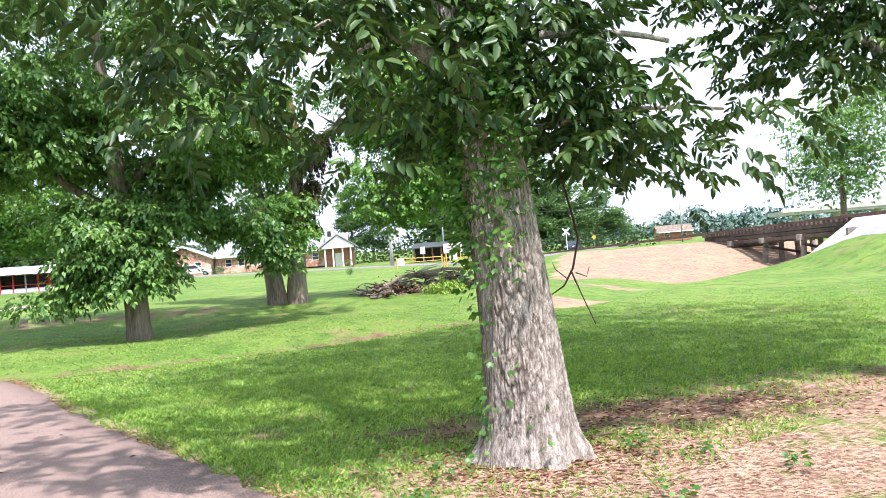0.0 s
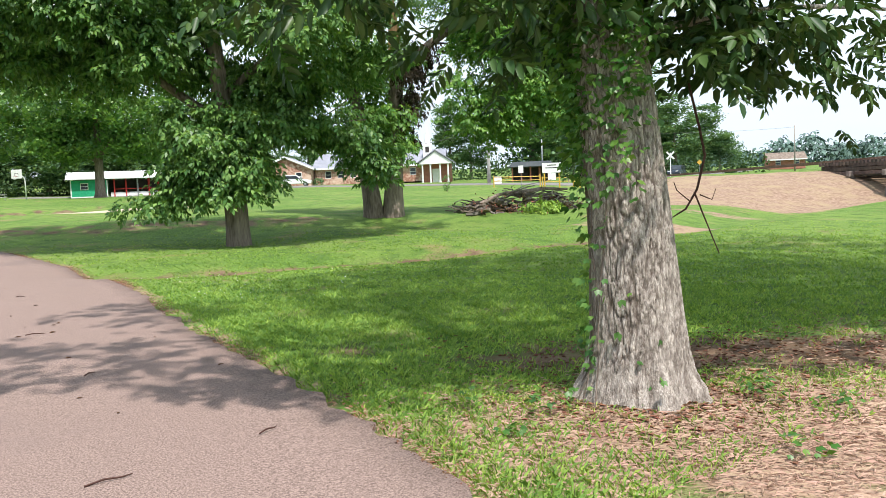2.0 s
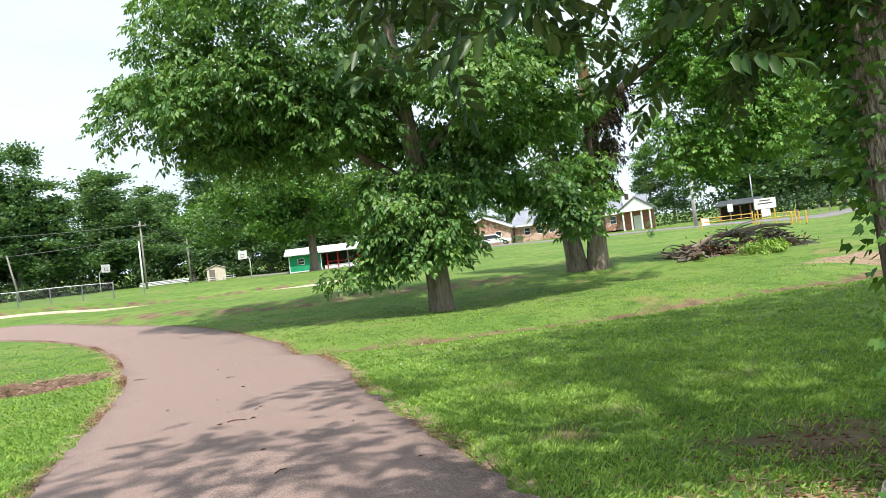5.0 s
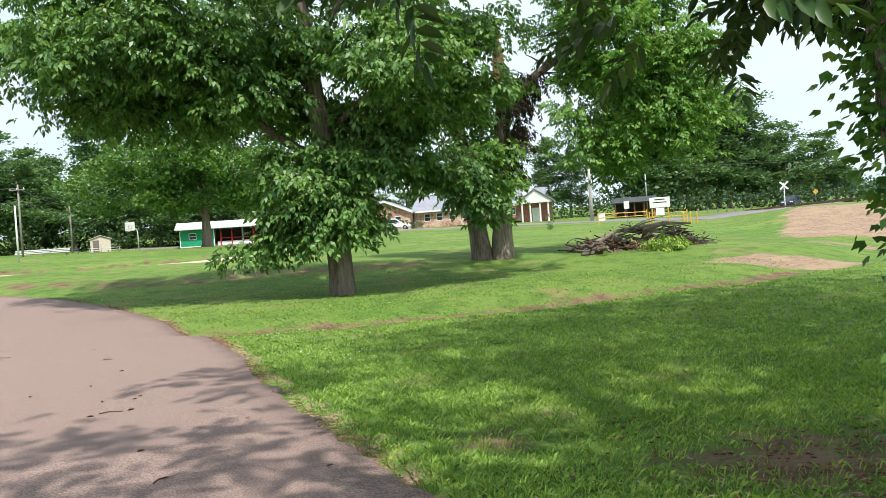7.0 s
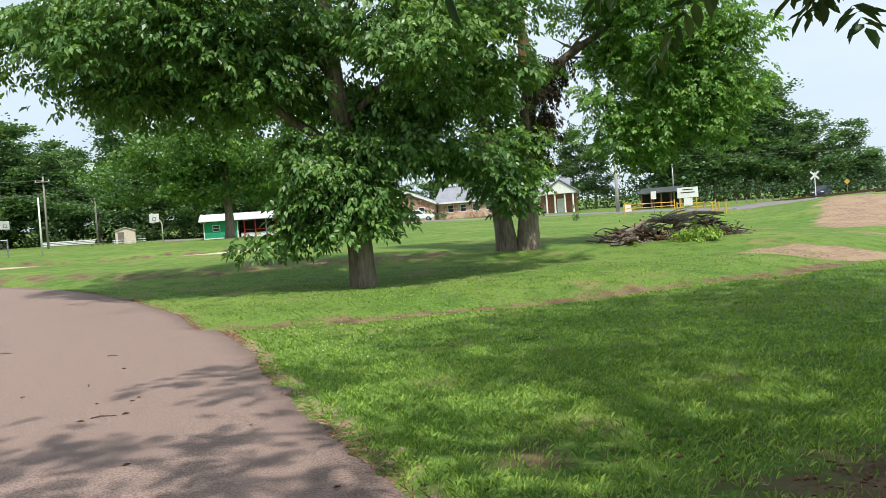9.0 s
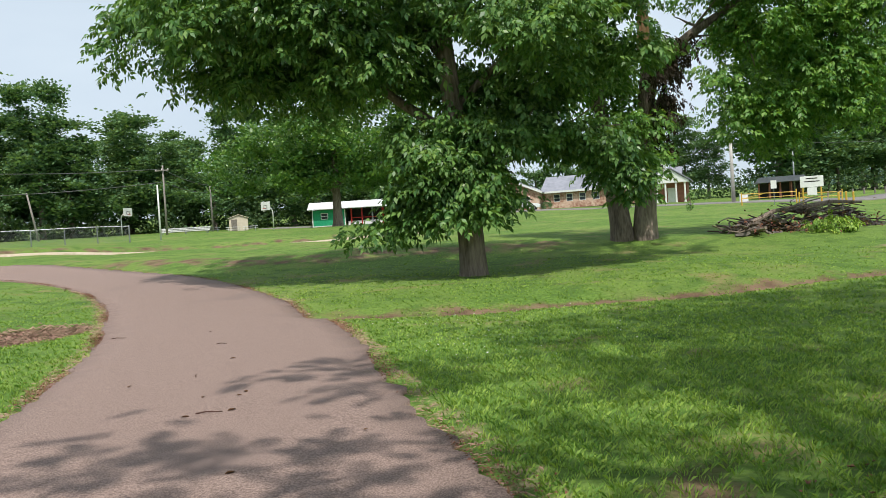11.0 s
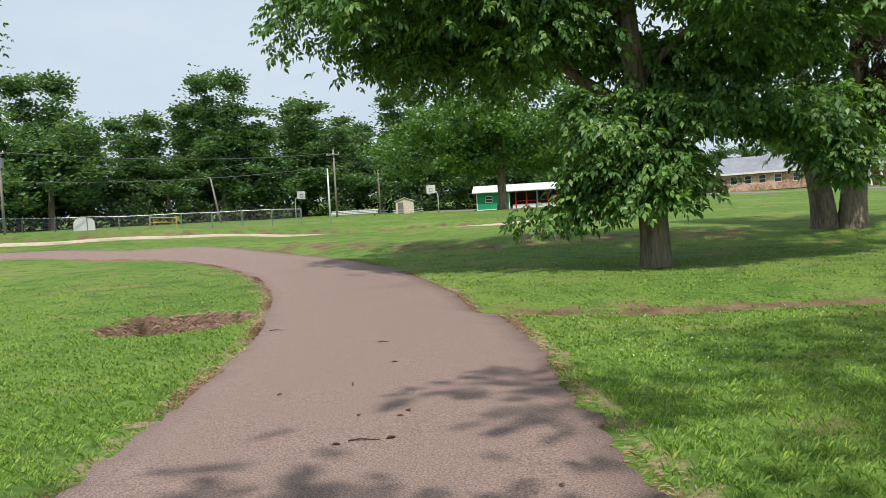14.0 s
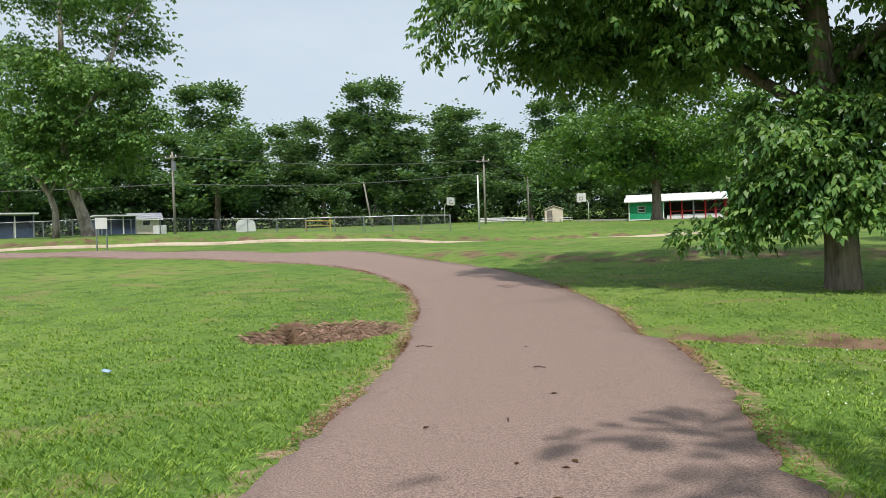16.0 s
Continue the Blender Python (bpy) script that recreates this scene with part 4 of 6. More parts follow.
def build_woods():
    """Trees at the edge of the field: three kinds, repeated in two ranks."""
    kinds = []
    spec = [(101, lobes(0, 0, 9, 4.6, 4.6, 6.0, 22, 1.9, 84, 601, 0.8) + lobes(0.5, 0, 16.5, 3.2, 3.2, 4.8, 20, 1.1, 56, 602, 1.0)),
            (102, lobes(0, 0, 7.5, 5.4, 5.4, 5.0, 24, 1.9, 84, 603, 0.75) + lobes(1, 0, 13, 4.2, 4.2, 3.0, 12, 1.6, 77, 604, 0.8)),
            (103, lobes(0, 0, 8, 3.6, 3.6, 6.0, 20, 1.6, 77, 605, 0.8) + lobes(0.4, 0, 16, 3.2, 3.2, 3.8, 17, 1.1, 56, 606, 1.0) + lobes(-2.2, 0, 20.0, 1.6, 1.6, 1.8, 5, 1.2, 70, 607, 0.8) + lobes(2.4, 1, 21, 1.4, 1.4, 2.0, 5, 1.1, 70, 608, 0.9))]
    for seed, blobs in spec:
        kinds.append(tree("woodland_tree", 0, 0, "tall leafy woodland tree at the edge of the field", blobs,
                          [(0, 0, -0.4), (0, 0, 2), (0.2, 0, 8), (0, 0, 13)], [0.42, 0.34, 0.25, 0.06], M_LEAF_FAR, KNOT_FAR, seed, clump=0.48, per=7,
                          scale=1.0, flare=0.3, seg=10, n=10, group="woodland trees", flat=0.85))
    rg = random.Random(8)
    spots = []
    # left wood, from beyond the ball field round to the shed
    for i in range(30):
        t = i / 29
        a = radians(64 - 50 * t)
        r = 124 + 22 * t + rg.uniform(-4, 6)
        spots.append((-r * math.sin(a), 4 + r * math.cos(a), rg.uniform(0.64, 0.92)))
        if i % 2 == 0:
            r += 15
            spots.append((-r * math.sin(a), 4 + r * math.cos(a), rg.uniform(0.78, 1.0)))
    # right wood by the road
    for i in range(15):
        t = i / 14
        spots.append((14 + 40 * t + rg.uniform(-2, 2), 158 + 16 * math.sin(2 * t) + rg.uniform(-4, 4), rg.uniform(1.15, 1.45) * (1 - 0.4 * t)))
    for i in range(8):
        spots.append((-42 + 7 * i + rg.uniform(-2, 2), 175 + rg.uniform(-5, 5), rg.uniform(0.62, 0.8)))
    spots[3:3] = [(-95.5, 79, 1.14)]
    spots[2:2] = [(-86, 101, 0.98)]
    spots.append((-112, 92, 1.05))
    spots += [(-107, 87, 1.02), (-78, 118, 1.05)]
    used = 0
    for i, (x, y, s) in enumerate(spots):
        k = kinds[i % 3] if rg.random() < 0.7 else kinds[rg.randrange(3)]
        m = pose(x, y, gz(x, y) - 0.1, 0, 0, rg.uniform(0, 360)) @ Matrix.Diagonal((s * rg.uniform(1.08, 1.36), s * rg.uniform(1.08, 1.36), s, 1))
        if used < 3:
            kinds[used].matrix_basis = m
            used += 1
        else:
            copy_thing(k, m)

    # undergrowth added to close the foot of the woods, coloured dark for shade
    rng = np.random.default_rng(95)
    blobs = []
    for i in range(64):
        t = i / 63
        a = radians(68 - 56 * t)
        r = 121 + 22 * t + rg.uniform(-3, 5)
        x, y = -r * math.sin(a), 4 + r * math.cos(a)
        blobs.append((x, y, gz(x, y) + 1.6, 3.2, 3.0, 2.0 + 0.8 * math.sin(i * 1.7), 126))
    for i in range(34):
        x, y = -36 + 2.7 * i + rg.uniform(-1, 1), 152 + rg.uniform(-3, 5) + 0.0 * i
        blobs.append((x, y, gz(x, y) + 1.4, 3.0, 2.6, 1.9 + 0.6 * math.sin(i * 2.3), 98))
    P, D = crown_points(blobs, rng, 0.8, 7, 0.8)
    tagged(link_mesh("undergrowth", scatter_sprays("undergrowth", P, D, KNOT_FAR, 1.1, rng), M_UNDER_SHADED), "leafy filler undergrowth along the foot of the woods, shade put into its colour", "undergrowth", kind="stuff")


build_woods()


# ---- buildings and field things ----
def prism(bm, profile, y0, y1):
    """A profile in x, z drawn out along y."""
    a = [bm.verts.new((x, y0, z)) for x, z in profile]
    b = [bm.verts.new((x, y1, z)) for x, z in profile]
    n = len(profile)
    bm.faces.new(a)
    bm.faces.new(b[::-1])
    for i in range(n):
        bm.faces.new((a[i], b[i], b[(i + 1) % n], a[(i + 1) % n]))
    bmesh.ops.recalc_face_normals(bm, faces=bm.faces)
    return bm


def wall_with_openings(length, height, thick, holes):
    """A wall along x from 0, front face at y = 0, with openings (x0, z0, x1, z1) through it."""
    bm = bmesh.new()
    xs = sorted({0.0, length, *[h[0] for h in holes], *[h[2] for h in holes]})
    for a, b in zip(xs, xs[1:]):
        cuts = sorted((h[1], h[3]) for h in holes if h[0] <= a + 1e-6 and h[2] >= b - 1e-6)
        z = 0.0
        for c0, c1 in cuts:
            if c0 > z + 1e-6:
                box(bm, a, 0, z, b, thick, c0)
            z = c1
        if height > z + 1e-6:
            box(bm, a, 0, z, b, thick, height)
    bmesh.ops.remove_doubles(bm, verts=bm.verts, dist=1e-4)
    return bm


def window_in(e, x0, z0, x1, z1, y=0.0, frame_mat=None, sash=True):
    """A window in a wall's opening: frame, pane and middle bar."""
    fm = frame_mat or M_WHITE
    bm = bmesh.new()
    w = 0.07
    box(bm, x0, y - 0.02, z0, x0 + w, y + 0.10, z1)
    box(bm, x1 - w, y - 0.02, z0, x1, y + 0.10, z1)
    box(bm, x0 + w, y - 0.02, z1 - w, x1 - w, y + 0.10, z1)
    box(bm, x0 + w, y - 0.05, z0, x1 - w, y + 0.10, z0 + w)
    wdw = part("window", bm, fm, e)
    part("pane", one_box(x0 + w, y + 0.05, z0 + w, x1 - w, y + 0.07, z1 - w), M_DARKGLASS, wdw)
    if sash:
        part("sash_bar", one_box(x0 + w, y + 0.01, (z0 + z1) / 2 - 0.03, x1 - w, y + 0.045, (z0 + z1) / 2 + 0.03), fm, wdw)
    return wdw


def build_shed():
    x, y, rz = -50.4, 112.4, 21.5
    z = gz(x, y)
    e = empty("green_shed", x, y, z, rz, "small green wooden concession shed with white trim", "shed")
    L, D, H = 4.6, 3.6, 2.35
    part("wall", wall_with_openings(L, H, 0.12, [(1.2, 1.05, 2.2, 1.95)]), M_GREEN, e)
    part("wall", one_box(0, 0.12, 0, 0.12, D, H), M_GREEN, e)
    part("wall", one_box(L - 0.12, 0.12, 0, L, D, H), M_GREEN, e)
    part("wall", one_box(0.12, D - 0.12, 0, L - 0.12, D, H), M_GREEN, e)
    window_in(e, 1.2, 1.05, 2.2, 1.95)
    for k in range(9):
        part("batten", one_box(0.5 + k * 0.46, -0.025, 0.16, 0.545 + k * 0.46, -0.002, 1.04 if 1.1 < 0.5 + k * 0.46 < 2.2 else H), M_GREEN, e)
    part("base_trim", one_box(-0.03, -0.05, 0, L + 0.03, -0.003, 0.15), M_WHITE, e)
    for cx in (-0.03, L - 0.1):
        part("corner_trim", one_box(cx, -0.055, 0.155, cx + 0.13, -0.004, H - 0.02), M_WHITE, e)
    # open picnic shelter against it, one long roof over both
    q = empty("picnic_shelter", x, y, z, rz, "open picnic shelter with red posts and a white sheet roof", "shelter")
    tilt = Matrix.Translation((0, -0.8, 2.42)) @ Matrix.Rotation(radians(12), 4, "X")
    part("roof", one_box(-0.6, 0, 0, 12.9, 5.4, 0.1, m=tilt), M_ROOFWHITE, q)
    for k in range(17):
        xx = -0.4 + k * 0.8
        part("roof_rib", one_box(xx, 0, 0.103, xx + 0.07, 5.4, 0.14, m=tilt), M_ROOFWHITE, q)
    part("end_board", one_box(12.905, 0, -0.2, 12.98, 5.4, 0.12, m=tilt), M_GREEN, q)
    for px in (5.4, 6.9, 8.4, 9.9, 11.2, 12.5):
        for py in (0.0, 3.7):
            part("post", one_box(px, py, 0, px + 0.16, py + 0.16, 2.5 + 0.2126 * py), M_RED if px != 8.4 else M_GALV, q)
    # dark sheet that stands in for the shaded inside of the shelter
    part("back_wall", one_box(4.75, 3.95, 0, 12.6, 4.05, 2.42), M_DARK, q)
    part("rail", one_box(5.56, 0.03, 1.0, 12.5, 0.11, 1.1), M_RED, q)
    part("low_wall", one_box(5.0, 0.25, 0, 12.4, 0.37, 0.62), M_WHITE, q)


def picnic_table(x, y, rz, label, mat_):
    e = empty("picnic_table", x, y, gz(x, y), rz, label, "table", "picnic tables")
    part("tabletop", one_box(-0.95, -0.37, 0.71, 0.95, 0.37, 0.76), mat_, e)
    for s in (-1, 1):
        part("bench", one_box(-0.95, s * 0.70 - 0.13, 0.43, 0.95, s * 0.70 + 0.13, 0.47), mat_, e)
        part("leg", one_tube([(s * 0.7, -0.6, 0), (s * 0.7, -0.15, 0.71)], 0.03, 6), mat_, e)
        part("leg", one_tube([(s * 0.7, 0.6, 0), (s * 0.7, 0.15, 0.71)], 0.03, 6), mat_, e)
        part("brace", one_box(s * 0.7 - 0.03, -0.75, 0.38, s * 0.7 + 0.03, 0.75, 0.43), mat_, e)
    return e


def bleacher(x, y, rz):
    e = empty("bleacher", x, y, gz(x, y), rz, "low white metal bleacher beside the ball court", "bleacher")
    for k in range(3):
        part("seat_plank", one_box(-3.1, k * 0.6, 0.42 + 0.2 * k, 3.1, k * 0.6 + 0.28, 0.54 + 0.2 * k), M_WHITE, e)
    for xx in (-2.8, 0, 2.8):
        bm = one_box(xx - 0.03, 0.0, 0, xx + 0.03, 0.06, 0.42)
        box(bm, xx - 0.03, 1.2, 0, xx + 0.03, 1.26, 0.85)
        box(bm, xx - 0.028, 0.06, 0.02, xx + 0.028, 1.2, 0.08)
        part("support", bm, M_GALV, e)


def hoop(x, y, rz, label):
    """A goal on a curved pole; the board faces local -x."""
    e = empty("basketball_hoop", x, y, gz(x, y), rz, label, "basketball hoop", "basketball hoops")
    arc = [(0, 0, -0.05), (0, 0, 2.4)] + [(-0.9 + 0.9 * math.cos(a), 0, 2.4 + 0.75 * math.sin(a)) for a in (0.4, 0.8, 1.2, 1.57)] + [(-1.25, 0, 3.15)]
    part("pole", one_tube(arc, 0.075, 10), M_WHITE, e, smooth=True)
    bd = part("backboard", one_box(-1.31, -0.85, 2.72, -1.26, 0.85, 3.85, bevel=0.015), M_WHITE, e)
    sq = bmesh.new()
    for b in ((-0.3, 2.95, -0.25, 3.40), (0.25, 2.95, 0.3, 3.40), (-0.25, 2.95, 0.25, 3.0), (-0.25, 3.35, 0.25, 3.40)):
        box(sq, -1.322, b[0], b[1], -1.313, b[2], b[3])
    part("target_square", sq, M_DARK, bd)
    ring = [(-1.58 + 0.23 * math.cos(a), 0.23 * math.sin(a), 2.95) for a in [2 * math.pi * k / 16 for k in range(17)]]
    part("rim", one_tube(ring, 0.012, 5, cap=False), M_RED, e)
    net = bmesh.new()
    for k in range(10):
        a = 2 * math.pi * k / 10
        tube(net, [(-1.58 + 0.23 * math.cos(a), 0.23 * math.sin(a), 2.94), (-1.58 + 0.13 * math.cos(a + 0.3), 0.13 * math.sin(a + 0.3), 2.55)], 0.006, 3)
    part("net", net, M_WHITE, e)


def pole(x, y, h, r, label, name="utility_pole", mat_=None, lean=(0, 0), arm=False, extra=""):
    z = gz(x, y)
    e = empty(name, x, y, z, 0, label, "pole")
    part("shaft", one_tube([(0, 0, -0.1), (lean[0] * 0.5, lean[1] * 0.5, h / 2), (lean[0], lean[1], h)], [r, r * 0.85, r * 0.68], 10), mat_ or M_POLEWOOD, e, smooth=True)
    if arm:
        part("crossarm", one_box(lean[0] - 0.9, lean[1] - r - 0.1, h - 0.65, lean[0] + 0.9, lean[1] - r * 0.66, h - 0.53), M_POLEWOOD, e)
        for s in (-0.8, 0.0, 0.8):
            part("insulator", one_tube([(lean[0] + s, lean[1] - r - 0.05, h - 0.53), (lean[0] + s, lean[1] - r - 0.05, h - 0.36)], [0.05, 0.03], 8), M_WHITE, e)
    if extra == "transformer":
        part("transformer", one_tube([(0.35, -0.1, h - 1.9), (0.35, -0.1, h - 1.0)], 0.22, 12), M_GALV, e)
    if extra == "lamp":
        lp = part("lamp_arm", one_tube([(0, 0, h - 0.3), (-0.4, -0.2, h - 0.1), (-0.8, -0.4, h - 0.05)], 0.03, 6), M_GALV, e)
        part("lamp_head", one_box(-1.2, -0.55, h - 0.16, -0.75, -0.3, h - 0.02, bevel=0.03), M_WHITE, lp)
    return Vector((x + lean[0], y + lean[1], z + h))


def wire(a, b, sag, r=0.034):
    pts = [Vector(a).lerp(Vector(b), t) - Vector((0, 0, sag * 4 * t * (1 - t))) for t in [k / 12 for k in range(13)]]
    tagged(part("overhead_wire", one_tube(pts, r, 4), M_WIRE), "thin dark overhead wire strung between utility poles", "wire", "overhead wires")


def chain_fence(pts, h, spacing):
    e = empty("chain_link_fence", 0, 0, 0, 0, "grey chain-link fence along the bank of the ball field", "fence")
    for (ax, ay), (bx, by) in zip(pts, pts[1:]):
        L = math.hypot(bx - ax, by - ay)
        n = max(1, round(L / spacing))
        for k in range(n):
            x0, y0, x1, y1 = ax + (bx - ax) * k / n, ay + (by - ay) * k / n, ax + (bx - ax) * (k + 1) / n, ay + (by - ay) * (k + 1) / n
            z0, z1 = gz(x0, y0), gz(x1, y1)
            part("post", one_tube([(x0, y0, z0 - 0.1), (x0, y0, z0 + h + 0.04)], 0.04, 7), M_GALV, e)
            part("top_rail", one_tube([(x0, y0, z0 + h), (x1, y1, z1 + h)], 0.028, 6), M_GALV, e)
            bm = bmesh.new()
            m = 14
            for j in range(-6, m):
                for s in (0, 1):
                    u0, u1 = j / m, (j + 6) / m
                    c0, c1 = max(u0, 0), min(u1, 1)
                    if c1 <= c0:
                        continue
                    f0, f1 = (c0 - u0) / (u1 - u0), (c1 - u0) / (u1 - u0)
                    if s:
                        f0, f1 = 1 - f0, 1 - f1
                    tube(bm, [(x0 + (x1 - x0) * c0, y0 + (y1 - y0) * c0, z0 + (z1 - z0) * c0 + h * f0 + 0.03), (x0 + (x1 - x0) * c1, y0 + (y1 - y0) * c1, z0 + (z1 - z0) * c1 + h * f1 + 0.0)], 0.0045, 3, cap=False)
            part("chain_link", bm, M_GALV, e)
    x, y = pts[-1]
    part("post", one_tube([(x, y, gz(x, y) - 0.1), (x, y, gz(x, y) + h + 0.08)], 0.05, 8), M_GALV, e)


def dugout(x, y, rz, L, label):
    e = empty("dugout", x, y, gz(x, y), rz, label, "dugout", "ball field dugouts")
    part("back_wall", one_box(0, 2.0, 0, L, 2.1, 2.05), M_BLUE, e)
    for xx in (0, L - 0.08):
        part("side_wall", one_box(xx, 0.1, 0, xx + 0.08, 2.0, 2.05), M_BLUE, e)
    part("front_panel", one_box(0.1, 0.05, 0, L - 0.1, 0.12, 1.0), M_BLUE, e)
    for k in range(4):
        xx = 0.0 + (L - 0.1) * k / 3
        part("post", one_box(xx, -0.06, 0, xx + 0.1, 0.04, 2.06), M_WHITE if k == 2 else M_GALV, e)
    part("roof", prism(bmesh.new(), [(-0.3, 2.08), (L + 0.3, 2.08), (L + 0.3, 2.2), (-0.3, 2.2)], -0.4, 2.4), M_ROOFWHITE, e)
    part("bench", one_box(0.3, 1.5, 0.4, L - 0.3, 1.85, 0.46), M_TIMBER_GREY, e)


def gable_house(name, x, y, rz, L, D, H, R, wall_mat, roof_mat, label, windows=(), category="house"):
    """A house with its long front along local x and a ridge along it."""
    e = empty(name, x, y, gz(x, y) - 0.05, rz, label, category)
    holes = [(wx, 1.0, wx + ww, 2.2) for wx, ww in windows]
    part("wall", wall_with_openings(L, H, 0.25, holes), wall_mat, e)
    part("wall", one_box(0.25, D - 0.25, 0, L - 0.25, D, H), wall_mat, e)
    for xx in (0, L - 0.25):
        bm = bmesh.new()
        a = [bm.verts.new((xx, yy, zz)) for yy, zz in ((0.25, 0), (D, 0), (D, H), (D / 2, H + R), (0.25, H))]
        b = [bm.verts.new((xx + 0.25, v.co.y, v.co.z)) for v in a]
        bm.faces.new(a)
        bm.faces.new(b[::-1])
        for i in range(5):
            bm.faces.new((a[i], b[i], b[(i + 1) % 5], a[(i + 1) % 5]))
        bmesh.ops.recalc_face_normals(bm, faces=bm.faces)
        part("gable_wall", bm, wall_mat, e)
    for s in (0, 1):
        bm = bmesh.new()
        y0, y1 = (-0.5, D / 2) if s == 0 else (D + 0.5, D / 2)
        z0, z1 = H - 0.5 * R / (D / 2) + 0.03, H + R + 0.03
        q = [(-0.4, y0, z0), (L + 0.4, y0, z0), (L + 0.4, y1, z1), (-0.4, y1, z1)]
        lo = [bm.verts.new(p) for p in q]
        hi = [bm.verts.new((p[0], p[1], p[2] + 0.14)) for p in q]
        bm.faces.new(lo)
        bm.faces.new(hi)
        for i in range(4):
            bm.faces.new((lo[i], lo[(i + 1) % 4], hi[(i + 1) % 4], hi[i]))
        bmesh.ops.recalc_face_normals(bm, faces=bm.faces)
        part("roof", bm, roof_mat, e)
    part("fascia", one_box(-0.4, -0.56, H - 0.5 * R / (D / 2) - 0.1, L + 0.4, -0.505, H - 0.5 * R / (D / 2) + 0.17), M_WHITE, e)
    for x0, z0, x1, z1 in holes:
        window_in(e, x0, z0, x1, z1, 0.08)
    return e


def build_church():
    e = gable_house("church_hall", -21.0, 134.4, -3, 20.5, 10, 2.75, 2.3, M_BRICK, M_SHINGLE, "low tan brick church hall with a grey pitched roof",
                    [(1.6, 1.0), (3.6, 1.0), (5.6, 1.0), (7.7, 1.0), (10.2, 1.0), (12.8, 1.0), (15.2, 1.0)], "church")
    # gable-fronted wing
    w = empty("church_wing", -29.2, 131.5, gz(-29.2, 131.5) - 0.05, 0, "tan brick gabled wing of the church hall", "church")
    bm = bmesh.new()
    prism(bm, [(0, 0), (8.0, 0), (8.0, 2.75), (4.0, 4.5), (0, 2.75)], 0, 7.5)
    part("wall", bm, M_BRICK, w)
    for s in (-1, 1):
        bm = bmesh.new()
        prism(bm, [(4 + s * 4.5, 2.62), (4.0, 4.6), (4.0, 4.78), (4 + s * 4.5, 2.8)], -0.4, 7.7)
        part("roof", bm, M_SHINGLE, w)
        bm = bmesh.new()
        prism(bm, [(4 + s * 4.55, 2.5), (4.0, 4.5), (4.0, 4.82), (4 + s * 4.55, 2.82)], -0.48, -0.41)
        part("barge_board", bm, M_WHITE, w)
    for wx in (1.2, 5.6):
        window_in(w, wx, 1.0, wx + 1.0, 2.2, -0.10)
    # portico with its gable and the spire
    p = empty("church_portico", -4.1, 131.3, gz(-4.1, 131.3) - 0.05, -3, "white church portico with columns and a slender spire", "church")
    part("body", prism(bmesh.new(), [(0.25, 0), (4.6, 0), (4.6, 3.3), (2.4, 4.9), (0.25, 3.3)], 1.6, 9), M_BRICK_RED, p)
    for cx in (0.35, 1.6, 3.1, 4.35):
        part("column", one_tube([(cx, 0.3, 0), (cx, 0.3, 0.12), (cx, 0.3, 0.14), (cx, 0.3, 2.75), (cx, 0.3, 2.9)], [0.2, 0.2, 0.14, 0.13, 0.2], 12), M_WHITE, p)
    part("door", one_box(1.8, 1.54, 0.05, 2.9, 1.597, 2.2), M_WHITE, p)
    part("pediment", prism(bmesh.new(), [(-0.1, 2.92), (4.9, 2.92), (4.9, 3.2), (2.4, 4.9), (-0.1, 3.2)], 0.05, 1.58), M_WHITE, p)
    for s in (-1, 1):
        part("roof", prism(bmesh.new(), [(2.4 + s * 2.9, 3.05), (2.4, 5.0), (2.4, 5.18), (2.4 + s * 2.9, 3.23)], -0.15, 9.2), M_SHINGLE, p)
    sp = part("steeple", one_box(0.3, 3.2, 3.6, 1.7, 4.6, 6.2, bevel=0.03), M_WHITE, p)
    part("spire", one_tube([(1.0, 3.9, 6.2), (1.0, 3.9, 6.35), (1.0, 3.9, 9.2)], [0.72, 0.58, 0.05], 8), M_WHITE, sp)
    part("louvre", one_box(0.7, 3.17, 4.9, 1.3, 3.197, 5.8), M_DARK, sp)
    sh = empty("shrub", -20.3, 133.2, gz(-20.3, 133.2), 0, "dark clipped shrub against the church wall", "shrub")
    rng = np.random.default_rng(61)
    P, D = crown_points([(0, 0, 0.75, 0.75, 0.6, 0.75, 160)], rng, 0.16, 6)
    link_mesh("foliage", scatter_sprays("foliage", P, D, SPRAY_MID, 0.8, rng), M_LEAF_FAR, sh)


